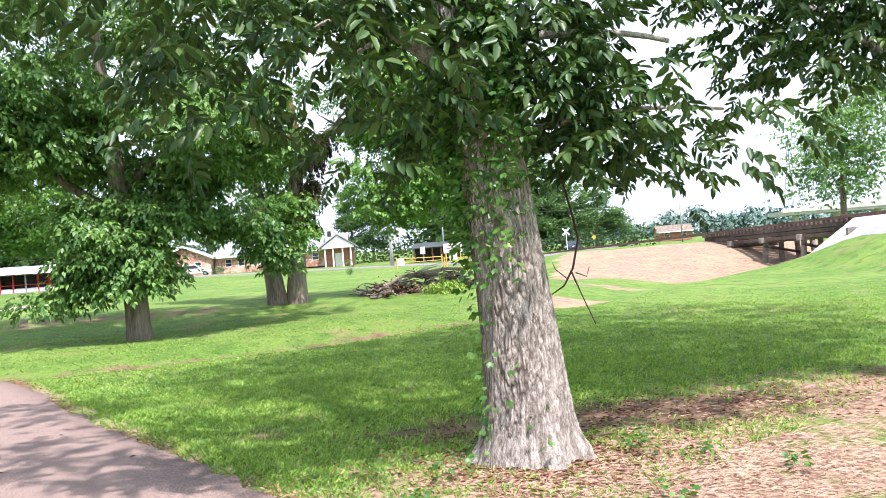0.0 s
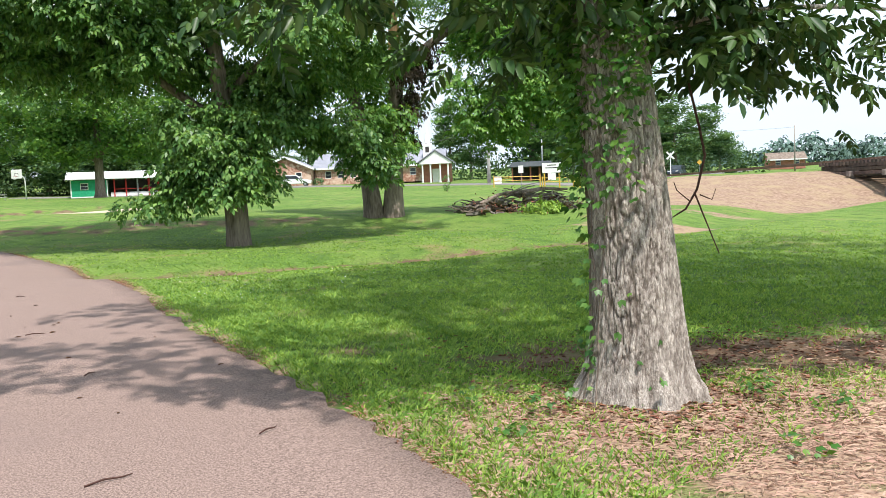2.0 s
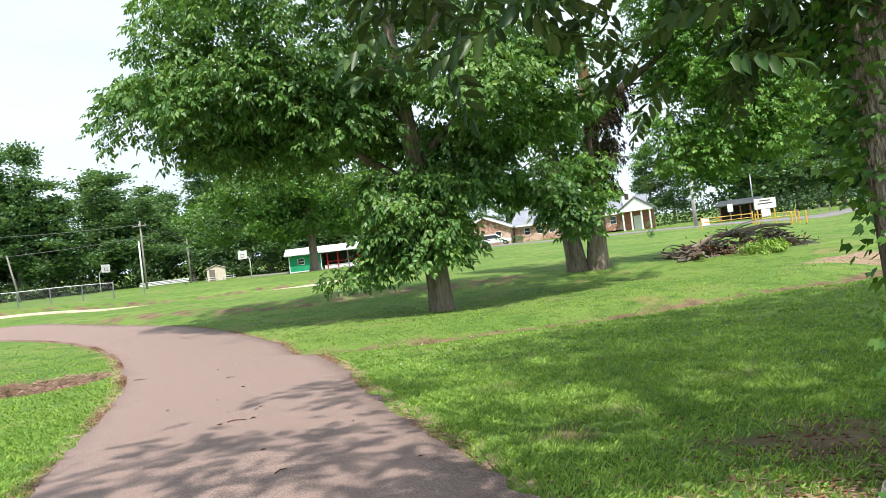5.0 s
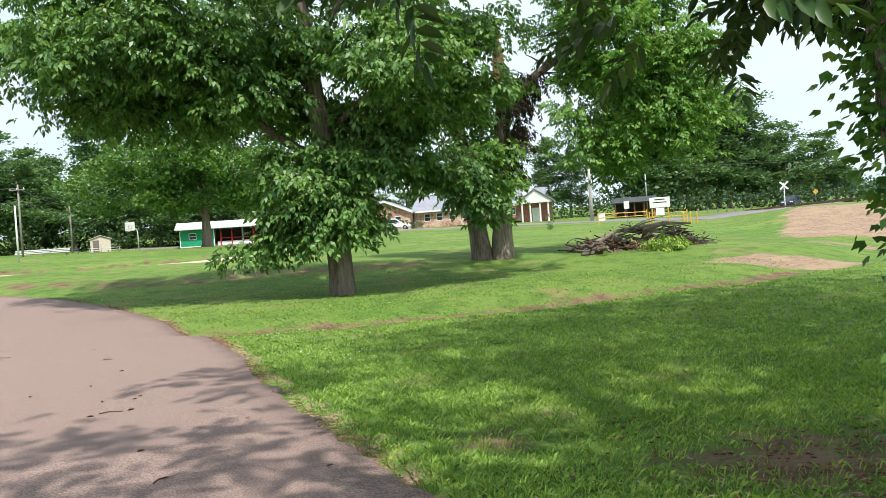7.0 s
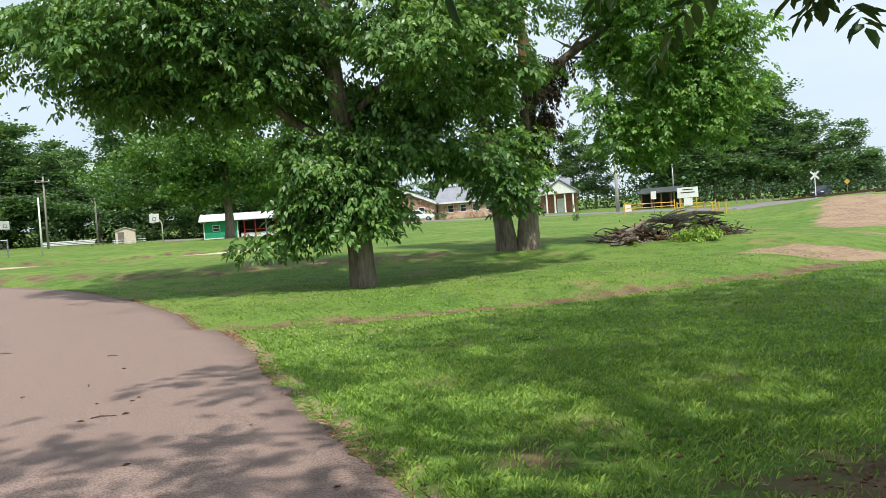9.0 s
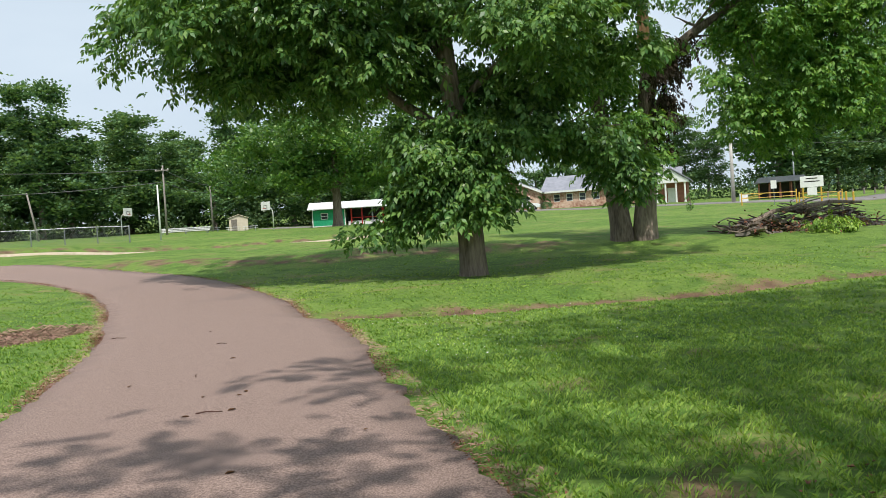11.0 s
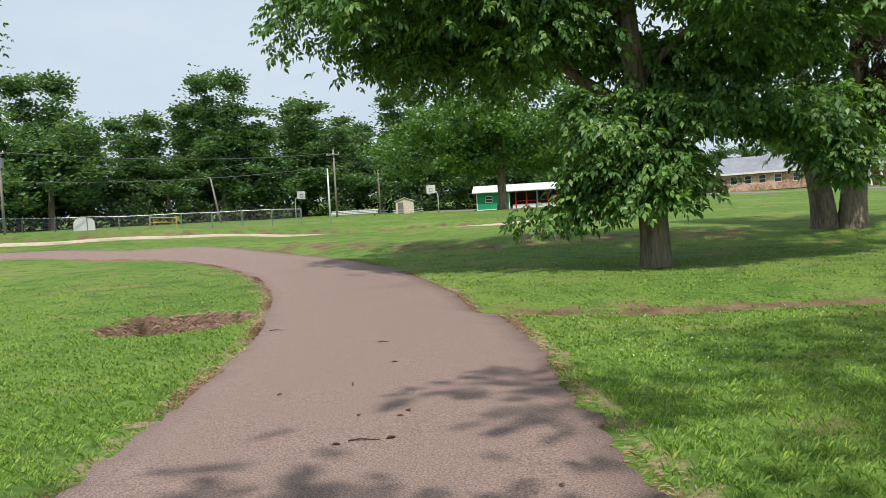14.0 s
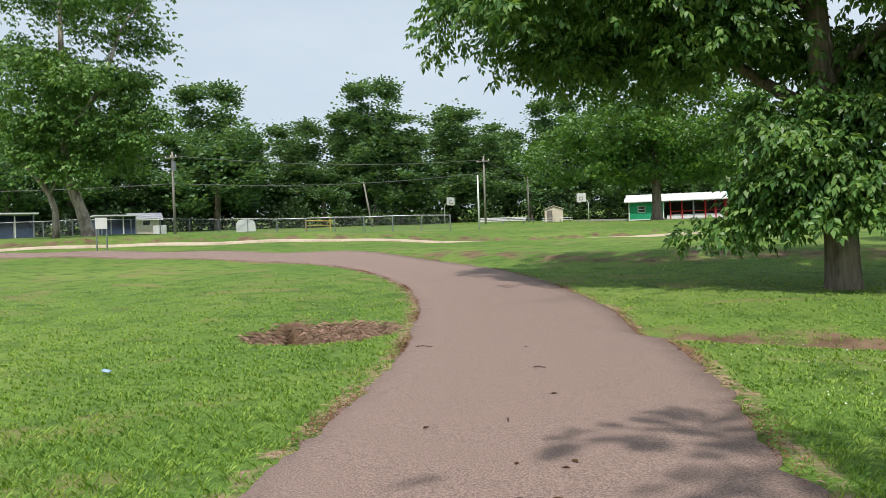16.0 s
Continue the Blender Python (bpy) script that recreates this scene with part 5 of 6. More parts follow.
def car(x, y, rz, paint, label, name="parked_car", L=4.6, W=1.85, H=1.68):
    """A car, nose along local +x."""
    e = empty(name, x, y, gz(x, y) + 0.07, rz, label, "car")
    lower = [(-L / 2, 0.42), (-L / 2 + 0.05, 0.95), (L / 2 - 1.15, 1.0), (L / 2 - 0.1, 0.85), (L / 2, 0.6), (L / 2 - 0.04, 0.32), (-L / 2 + 0.1, 0.32)]
    bm = prism(bmesh.new(), lower, -W / 2, W / 2)
    bmesh.ops.bevel(bm, geom=bm.edges[:], offset=0.06, segments=2, affect="EDGES")
    body = part("body", bm, paint, e, smooth=False)
    cab = [(-L / 2 + 0.10, 0.96), (-L / 2 + 0.35, H - 0.05), (-L / 2 + 0.6, H), (L / 2 - 2.2, H), (L / 2 - 1.25, 0.99)]
    bm = prism(bmesh.new(), cab, -W / 2 + 0.12, W / 2 - 0.12)
    bmesh.ops.bevel(bm, geom=bm.edges[:], offset=0.05, segments=2, affect="EDGES")
    part("cabin", bm, paint, e)
    for s in (-1, 1):
        part("side_window", prism(bmesh.new(), [(-L / 2 + 0.45, 1.05), (-L / 2 + 0.62, H - 0.14), (L / 2 - 2.28, H - 0.14), (L / 2 - 1.62, 1.05)], s * (W / 2 - 0.115) - 0.006, s * (W / 2 - 0.115) + 0.006), M_DARKGLASS, e)
        part("headlight", one_box(L / 2 - 0.16, s * 0.62 - 0.2, 0.66, L / 2 - 0.03, s * 0.62 + 0.2, 0.80, bevel=0.02), M_WHITE, e)
        for wx in (-L / 2 + 0.85, L / 2 - 0.9):
            wh = part("wheel", one_tube([(wx, s * (W / 2 - 0.22), 0.28), (wx, s * (W / 2 + 0.01), 0.28)], 0.35, 18), M_RUBBER, e)
            part("rim", one_tube([(wx, s * (W / 2 + 0.012), 0.28), (wx, s * (W / 2 + 0.03), 0.28)], 0.2, 12), M_GALV, wh)
    part("windscreen", prism(bmesh.new(), [(L / 2 - 2.16, H - 0.07), (L / 2 - 1.30, 1.03), (L / 2 - 1.27, 1.04), (L / 2 - 2.13, H - 0.05)], -W / 2 + 0.24, W / 2 - 0.24), M_DARKGLASS, e)
    return e


def crossbuck(x, y, rz):
    e = empty("railway_crossing_sign", x, y, gz(x, y), rz, "white crossbuck sign at the railway crossing", "sign", "crossing signs")
    part("post", one_box(-0.06, -0.06, -0.1, 0.06, 0.06, 3.6), M_WHITE, e)
    for k, a in enumerate((45, -45)):
        part("blade", one_box(-0.75, -0.12 - 0.03 * k, -0.12, 0.75, -0.095 - 0.03 * k, 0.12, m=Matrix.Translation((0, 0, 3.2)) @ Matrix.Rotation(radians(a), 4, "Y")), M_WHITE, e)


def build_roadside():
    # information sign with yellow posts; its lettering is too far off to read
    e = empty("information_sign", 10.2, 82.0, gz(10.2, 82.0), -6, "white notice board on yellow posts by the entrance", "sign")
    for sx in (-0.72, 0.72):
        part("post", one_tube([(sx, 0.06, -0.1), (sx, 0.06, 1.9)], 0.07, 8), M_YELLOW, e)
    h = 2.5
    bd = part("board", one_box(-0.92, -0.03, 1.55, 0.92, 0.0, h, bevel=0.008), M_WHITE, e)
    for k, (a, b) in enumerate(((-0.45, 0.45), (-0.62, 0.62))):
        part("lettering_bar", one_box(a, -0.038, 2.25 - 0.26 * k, b, -0.032, 2.34 - 0.26 * k), M_DARK, bd)
    part("lower_board", one_box(-0.38, -0.03, 0.85, 0.38, 0.0, 1.52), M_WHITE, e)
    s = empty("small_sign", 7.6, 86.4, gz(7.6, 86.4), -6, "small white sign on a thin metal post", "sign")
    part("post", one_tube([(0, 0.03, -0.1), (0, 0.03, 2.2)], 0.03, 6), M_GALV, s)
    part("plate", one_box(-0.25, -0.02, 1.5, 0.25, 0.0, 2.25), M_WHITE, s)
    # yellow swing barriers
    for gx, gy, L, rz in ((4.9, 88.2, 4.8, -4), (9.9, 87.7, 3.6, -4)):
        g = empty("barrier_gate", gx, gy, gz(gx, gy), rz, "yellow pipe barrier gate across the park entrance", "gate", "barrier gates")
        part("top_rail", one_tube([(0, 0, 1.05), (L, 0, 0.95)], 0.038, 8), M_YELLOW, g)
        part("lower_rail", one_tube([(0, 0, 0.62), (L, 0, 0.60)], 0.034, 8), M_YELLOW, g)
        part("brace", one_tube([(0.1, 0, 0.62), (L * 0.45, 0, 1.0)], 0.028, 6), M_YELLOW, g)
        for px in (0, L):
            part("post", one_tube([(px, 0, -0.1), (px, 0, 1.2)], 0.06, 8), M_YELLOW, g)
    for bx, by in ((13.6, 86.2), (14.6, 88.4), (12.6, 84.0)):
        b = tagged(part("bollard", one_tube([(bx, by, gz(bx, by) - 0.05), (bx, by, gz(bx, by) + 1.1), (bx, by, gz(bx, by) + 1.16)], [0.09, 0.09, 0.04], 10), M_YELLOW),
                   "yellow painted steel bollard beside the entrance", "bollard", "yellow bollards")
    tagged(part("utility_box", one_box(5.9, 104.8, gz(6, 105) - 0.05, 6.8, 105.5, gz(6, 105) + 0.95, bevel=0.04), M_WHITE), "white utility cabinet at the foot of a pole", "box")
    # dark-roofed shelter beyond the gate
    q = empty("entrance_shelter", 9.3, 120, gz(9.3, 120), -4, "open shelter with dark red posts and a grey roof", "shelter")
    part("roof", prism(bmesh.new(), [(-0.5, 2.1), (6.0, 2.1), (5.5, 2.8), (0.1, 2.8)], -0.6, 4.2), M_ROOFDARK, q)
    for k in range(5):
        for py in (0, 3.4):
            part("post", one_box(k * 1.3, py, 0, 0.15 + k * 1.3, py + 0.15, 2.1), M_BRICK_RED, q)
    # dark sheet added behind the posts as the shelter's shaded inside
    part("back_wall", one_box(0.2, 3.6, 0, 5.2, 3.7, 2.08), M_DARK, q)
    # guard posts along the climbing road
    for k in range(9):
        t = k / 8
        x, y = 19.5 + 15 * t, 106 + 26 * t
        x -= 4.2
        tagged(part("guard_post", one_box(x - 0.09, y - 0.09, gz(x, y) - 0.1, x + 0.09, y + 0.09, gz(x, y) + 0.75, bevel=0.015), M_TIMBER_GREY),
               "short weathered wooden guard post beside the road", "post", "guard posts")
    crossbuck(33.0, 124.2, -15)
    rs = empty("road_sign", 41.0, 136.6, gz(41.0, 136.6), -15, "small yellow diamond warning sign beside the road", "sign")
    part("post", one_tube([(0, 0.02, -0.1), (0, 0.02, 2.0)], 0.035, 6), M_GALV, rs)
    part("plate", one_box(-0.3, -0.02, -0.3, 0.3, 0.0, 0.3, m=Matrix.Translation((0, 0, 2.1)) @ Matrix.Rotation(radians(45), 4, "Y")), M_YELLOW, rs)
    car(-22.6, 126.2, 5, M_CARWHITE, "white sport utility car parked before the brick wing")
    car(36.3, 133.0, 240, M_CARDARK, "dark pickup stopped on the road near the crossing")
    pole(5.4, 107.6, 7.2, 0.24, "thick pale wooden pole by the entrance road", mat_=M_CONC)
    pole(13.9, 121.9, 6.0, 0.12, "slim grey pole behind the entrance shelter", mat_=M_GALV)
    pole(65, 157.3, 8.5, 0.14, "thin dark pole standing far off by the railway", name="far_pole")
    gable_house("brick_house", 75.0, 196.0, -12, 8, 6, 2.4, 1.4, M_BRICK_RED, M_BARK_DARK, "red brick house with a dark roof far beyond the line", [(1.5, 1.2), (5.5, 1.2)])
    # sapling stake on the lawn
    rng = np.random.default_rng(77)
    sp = empty("sapling", 0, 72.8, gz(0, 72.8), 0, "slim young sapling standing alone on the grass", "tree")
    part("trunk", one_tube([(0, 0, -0.05), (0, 0, 1.2)], 0.02, 5), M_BARK_DARK, sp)
    P, D = crown_points([(0, 0, 0.75, 0.2, 0.2, 0.65, 60)], rng, 0.1, 5)
    link_mesh("crown", scatter_sprays("crown", P, D, SPRAY_MID, 0.6, rng), M_LEAF_MID, sp)


def build_field():
    build_shed()
    bleacher(-62.2, 99.0, 28)
    picnic_table(-60.2, 102.2, 28, "grey metal picnic table beside the bleacher", M_GALV)
    picnic_table(-59.2, 106.0, 25, "white picnic table before the cream hut", M_WHITE)
    picnic_table(-57.2, 107.0, 25, "white picnic table before the cream hut", M_WHITE)
    e = empty("storage_hut", -62.5, 110.6, gz(-62.5, 110.6), 28, "small cream storage hut under the trees", "hut")
    part("wall", prism(bmesh.new(), [(0, 0), (2.6, 0), (2.6, 1.75), (1.3, 2.2), (0, 1.75)], 0, 2.2), M_CREAM, e)
    part("roof", prism(bmesh.new(), [(-0.15, 1.78), (1.3, 2.28), (2.75, 1.78), (2.75, 1.86), (1.3, 2.36), (-0.15, 1.86)], -0.15, 2.35), M_CREAM, e)
    part("door", one_box(0.3, -0.04, 0.02, 1.1, -0.003, 1.65), M_TIMBER_GREY, e)
    hoop(-53.9, 107.4, 72, "white basketball backboard on a curved white pole")
    hoop(-77.3, 106.5, 174, "white basketball backboard behind the chain-link fence")
    pole(-36.5, 56.1, 3.95, 0.075, "bare white metal post at the field edge", name="metal_post", mat_=M_WHITE)
    a = pole(-57.4, 87.9, 8.1, 0.13, "tall weathered utility pole with a crossarm", arm=True)
    b = pole(-64.5, 75.9, 5.1, 0.12, "leaning weathered utility pole behind the fence", lean=(-0.9, -0.25))
    c = pole(-66, 112, 6.9, 0.14, "slim utility pole at the edge of the woods")
    d = pole(-71.8, 55.4, 8.1, 0.14, "weathered utility pole with transformer and lamp", arm=True, extra="transformer")
    f = Vector((-95, 28, 10.2))
    for k in (0.0, 0.5):
        wire(a - Vector((0, 0, 0.4 + 3 * k)), d - Vector((0, 0, 0.4 + 5.4 * k)), 0.7)
        wire(d - Vector((0, 0, 0.4 + 5.4 * k)), f - Vector((0, 0, 5.0 * k)), 0.5)
        wire(a - Vector((0, 0, 0.4 + 3 * k)), c - Vector((0, 0, 0.2 + 2 * k)), 0.4)
    wire((-20, 150, 9.2), (5.4, 107.6, gz(5.4, 107.6) + 6.9), 0.6)
    wire((5.4, 107.6, gz(5.4, 107.6) + 6.9), (65, 157.3, gz(65, 157.3) + 8.2), 0.8, 0.02)
    chain_fence([(-66, 33), (-51.3, 44.6), (-38.2, 54.9)], 1.15, 2.2)
    dugout(-70.6, 36.4, 71, 4.2, "dark blue dugout with a pale flat roof")
    dugout(-73.2, 48.2, 71, 3.4, "dark blue dugout with a pale flat roof")
    n = empty("notice_board", -38.5, 27.9, gz(-38.5, 27.9), 58, "small white notice board on two grey posts by the track", "sign")
    for sx in (-0.22, 0.22):
        part("post", one_tube([(sx, 0.04, -0.1), (sx, 0.04, 1.5)], 0.035, 7), M_GALV, n)
    part("board", one_box(-0.26, -0.02, 1.0, 0.26, 0.0, 1.52, bevel=0.006), M_WHITE, n)
    tagged(part("utility_box", one_box(-72.3, 53.3, gz(-72, 53.5) - 0.05, -71.4, 54.2, gz(-72, 53.5) + 1.05, bevel=0.03), M_WHITE), "white cabinet beside the utility pole", "box")
    gable_house("far_house", -87, 60.4, 60, 3.0, 2.8, 1.9, 0.45, M_CREAM, M_SHINGLE, "small cream house among the trees", [(1.2, 0.9)])
    dm = bmesh.new()
    prism(dm, [(-1.0, 0), (1.0, 0), (0.95, 0.9), (0.7, 1.25), (0, 1.35), (-0.7, 1.25), (-0.95, 0.9)], 0, 1.6)
    s = part("storage_shed", dm, M_ROOFWHITE)
    s.matrix_basis = pose(-70.1, 62.7, gz(-70.1, 62.7) - 0.03, 0, 0, 50)
    tagged(s, "small round-topped grey storage shed", "shed")
    g = empty("field_gate", -57, 58.6, gz(-57, 58.6), 95, "yellow pipe gate inside the ball field", "gate")
    part("top_rail", one_tube([(0, 0, 0.95), (3.4, 0, 0.9)], 0.05, 6), M_YELLOW, g)
    part("lower_rail", one_tube([(0, 0, 0.5), (3.4, 0, 0.5)], 0.04, 6), M_YELLOW, g)
    for px in (0, 3.4):
        part("post", one_tube([(px, 0, -0.1), (px, 0, 1.05)], 0.07, 8), M_YELLOW, g)


def build_trestle():
    """A timber railway trestle over the creek, with its rails going on both ways."""
    X, y0, y1, top = 28.6, 41.5, 62.0, 2.62
    e = empty("railway_trestle", X, y0, 0, 0, "dark weathered timber railway trestle over the creek", "bridge")
    L = y1 - y0
    for s in (-1.1, -0.7, 0.7, 1.1):
        part("stringer", one_box(s - 0.17, 0, top - 0.75, s + 0.17, L, top - 0.32, bevel=0.02), M_TIMBER, e)
    for k in range(int(L / 0.5)):
        part("tie", one_box(-1.5, 0.1 + k * 0.5, top - 0.315, 1.5, 0.36 + k * 0.5, top - 0.09), M_TIMBER, e)
    for yy in (1.2, 5.8, 10.4, 15.0, 19.6):
        part("cap_beam", one_box(-2.0, yy - 0.2, top - 1.12, 2.0, yy + 0.2, top - 0.755, bevel=0.02), M_TIMBER_GREY, e)
        for sx in (-1.6, -0.55, 0.55, 1.6):
            gx, gy = X + sx, y0 + yy
            part("pile", one_tube([(sx * 1.12, yy, gz(gx, gy) - 0.3), (sx, yy, top - 1.12)], [0.19, 0.17], 10), M_TIMBER_GREY, e)
        part("brace", one_tube([(-1.9, yy - 0.28, top - 1.3), (1.6, yy - 0.28, gz(X + 1.6, y0 + yy) + 0.2)], 0.09, 6), M_TIMBER, e)
    for k in range(3):
        part("side_plank", one_box(-1.72, 0.5, top - 1.0 + k * 0.26, -1.6, L - 0.5 - 2.4 * k, top - 0.78 + k * 0.26), M_TIMBER, e)
    for k in range(4):
        part("wing_plank", one_box(-3.6, L - 0.1, -0.1 + k * 0.5, -1.0, L + 0.12, 0.36 + k * 0.5), M_TIMBER_GREY, e)
        part("wing_plank", one_box(-3.0, -0.9, 0.0 + k * 0.5, -1.0, -0.7, 0.46 + k * 0.5), M_TIMBER_GREY, e)
    r = empty("railway_track", X, 0, 0, 0, "rusty railway rails on timber ties", "railway")
    for s in (-0.75, 0.75):
        part("rail", prism(bmesh.new(), [(s - 0.07, top - 0.085), (s + 0.07, top - 0.085), (s + 0.035, top + 0.09), (s - 0.035, top + 0.09)], -30, 150), M_RUST, r)
    for k in range(90):
        yy = -5 + k * 0.58
        if yy < y0 - 0.3:
            part("tie", one_box(-1.3, yy, top - 0.30, 1.3, yy + 0.24, top - 0.095), M_TIMBER, r)
    rng = np.random.default_rng(21)
    bm = bmesh.new()
    prism(bm, [(-5.0, 0.3), (-1.6, top - 0.14), (1.6, top - 0.14), (5.0, 0.3)], -20, 42.2)
    b = part("ballast_bed", bm, M_BALLAST)
    b.matrix_basis = pose(X, 0, 0)
    tagged(b, "pale crushed-stone ballast under the railway track", "ballast", kind="structure")


def build_brush_pile():
    e = empty("brush_pile", 2.9, 34.6, gz(2.9, 34.6) - 0.04, 33, "long heap of dark cut branches and dead brush", "brush pile")
    rg = random.Random(31)
    for k in range(170):
        x = rg.uniform(-2.7, 2.6)
        hgt = (1.0 + 0.25 * math.sin(x * 1.4)) * (1 - (abs(x) / 3.3) ** 2)
        y = rg.uniform(-0.9, 0.9)
        z = max(0.05, rg.uniform(0.0, 1.0) ** 0.8 * hgt * (1 - (y / 1.3) ** 2))
        a = rg.gauss(0, 0.8) + (math.pi if rg.random() < 0.5 else 0)
        L = rg.uniform(0.6, 1.9)
        r = rg.uniform(0.015, 0.06) if k > 12 else rg.uniform(0.08, 0.14)
        d = Vector((math.cos(a), math.sin(a), rg.uniform(-0.3, 0.4)))
        c = Vector((x, y, z))
        pts = [c + d * (L * (t - 0.5)) + Vector((rg.uniform(-1, 1), rg.uniform(-1, 1), rg.uniform(-1, 1))) * 0.08 * L * math.sin(3 * t) for t in (0, 0.35, 0.7, 1)]
        pts = [Vector((p.x, p.y, max(p.z, 0.03))) for p in pts]
        part("branch", one_tube(pts, [r, r * 0.9, r * 0.7, r * 0.4], 5), M_TIMBER_GREY if rg.random() < 0.35 else (M_BARK_DARK if rg.random() < 0.6 else M_TIMBER), e)
    for a, b in (((-2.3, -0.5, 0.40), (-0.7, -0.6, 0.85)), ((-0.2, -0.3, 0.8), (2.2, -0.4, 0.85))):
        part("log", one_tube([a, Vector(a).lerp(Vector(b), 0.5) + Vector((0, 0, 0.1)), b], [0.085, 0.07, 0.04], 8), M_BARK_DARK, e)
    rng = np.random.default_rng(32)
    n = 900
    P = np.stack([rng.uniform(-2.7, 2.5, n), rng.normal(-0.4, 0.6, n), np.abs(rng.normal(0.15, 0.28, n))], -1)
    link_mesh("dead_leaves", scatter_sprays("dead_leaves", P, rng.normal(size=(n, 3)), rhomb(0.11, 0.06), 1.0, rng), M_DEADLEAF, e, "brown withered leaves")
    bu = empty("leafy_shoot", 3.6, 33.0, gz(3.6, 33.0), 0, "pale green leafy shoots sprouting beside the brush pile", "bush")
    P, D = crown_points([(0, 0, 0.32, 0.6, 0.4, 0.28, 150)], rng, 0.15, 6)
    link_mesh("foliage", scatter_sprays("foliage", P, D, SPRAY_MID, 0.7, rng), M_GRASS, bu)


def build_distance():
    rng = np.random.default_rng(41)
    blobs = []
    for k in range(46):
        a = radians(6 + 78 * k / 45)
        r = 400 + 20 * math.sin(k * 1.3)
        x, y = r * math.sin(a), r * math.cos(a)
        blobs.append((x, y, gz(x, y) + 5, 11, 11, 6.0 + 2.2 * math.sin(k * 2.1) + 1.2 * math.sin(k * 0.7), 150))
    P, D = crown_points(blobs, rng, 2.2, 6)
    tagged(link_mesh("far_woods", scatter_sprays("far_woods", P, D, SPRAY_FAR, 4.5, rng), M_LEAF_HAZE), "green line of distant woods with haze mixed into its colour", "woods", kind="stuff")
    # white road bridge far behind the line
    e = empty("road_bridge", 82, 150, 0, 0, "pale concrete road bridge on columns in the distance", "bridge")
    part("deck", one_box(0, 0, 6.4, 60, 5, 7.2), M_CONC, e)
    part("parapet", one_box(0, -0.25, 6.9, 60, -0.02, 7.7), M_CONC, e)
    for k in range(7):
        part("column", one_tube([(4 + k * 8.5, 2.5, gz(86 + k * 8.5, 152) - 0.2), (4 + k * 8.5, 2.5, 6.4)], 0.6, 10), M_CONC, e)
    # lattice pylon
    p = empty("lattice_pylon", 206, 366, gz(206, 366), 20, "grey lattice power pylon in the far haze", "pylon")
    for sx in (-1, 1):
        for sy in (-1, 1):
            part("leg", one_tube([(sx * 4, sy * 4, 0), (sx * 0.8, sy * 0.8, 30), (sx * 0.3, sy * 0.3, 44)], 0.16, 5), M_GALV, p)
    for zz, w in ((30, 7), (35, 6), (40, 5)):
        part("crossarm", one_tube([(-w, 0, zz), (0, 0, zz + 0.8), (w, 0, zz)], 0.14, 5), M_GALV, p)
    for k in range(7):
        z0, z1 = k * 4.3, (k + 1) * 4.3
        w0, w1 = 4 - 3.2 * z0 / 30, 4 - 3.2 * z1 / 30
        for s in (-1, 1):
            part("brace", one_tube([(-s * w0, -w0, z0), (s * w1, -w1, z1)], 0.09, 4), M_GALV, p)
    # tree beyond the line
    tree("line_side_tree", 40.0, 63.6, "broad pale green tree behind the railway", [(0, 0, 5.0, 3.6, 3.4, 2.6, 900), (1, 0, 8.0, 4.2, 4, 2.8, 1000), (2, 0, 11, 3.2, 3, 2.0, 600)],
         [(0, 0, -0.5), (0, 0, 2), (0.2, 0, 6)], [0.3, 0.24, 0.12], M_LEAF_MID, SPRAY_FAR, 51, clump=0.7, per=7, scale=0.6, seg=12, n=12)


build_field()
build_church()
build_roadside()
build_trestle()
build_brush_pile()
build_distance()


# ---- small growth and litter ----
def trunk_at(h):
    """Axis and radius of the vine-grown trunk at a height."""
    hs = [0.0, 0.5, 1.2, 2.2, 3.4, 5.5]
    xs = [0.0, 0.0, -0.03, -0.10, -0.2, -0.32]
    rs = [0.335, 0.325, 0.285, 0.265, 0.25, 0.23]
    return float(np.interp(h, hs, xs)), float(np.interp(h, hs, rs))


def heart_leaf(s):
    v = [(0, 0, 0), (0.25 * s, -0.42 * s, 0.05 * s), (0.8 * s, -0.25 * s, 0), (1.1 * s, 0, -0.12 * s), (0.45 * s, 0, -0.05 * s), (0.8 * s, 0.25 * s, 0), (0.25 * s, 0.42 * s, 0.05 * s)]
    return np.array(v), np.array([(0, 1, 2, 4), (4, 2, 3, 3), (0, 4, 5, 6), (4, 3, 5, 5)])[[0, 2]]


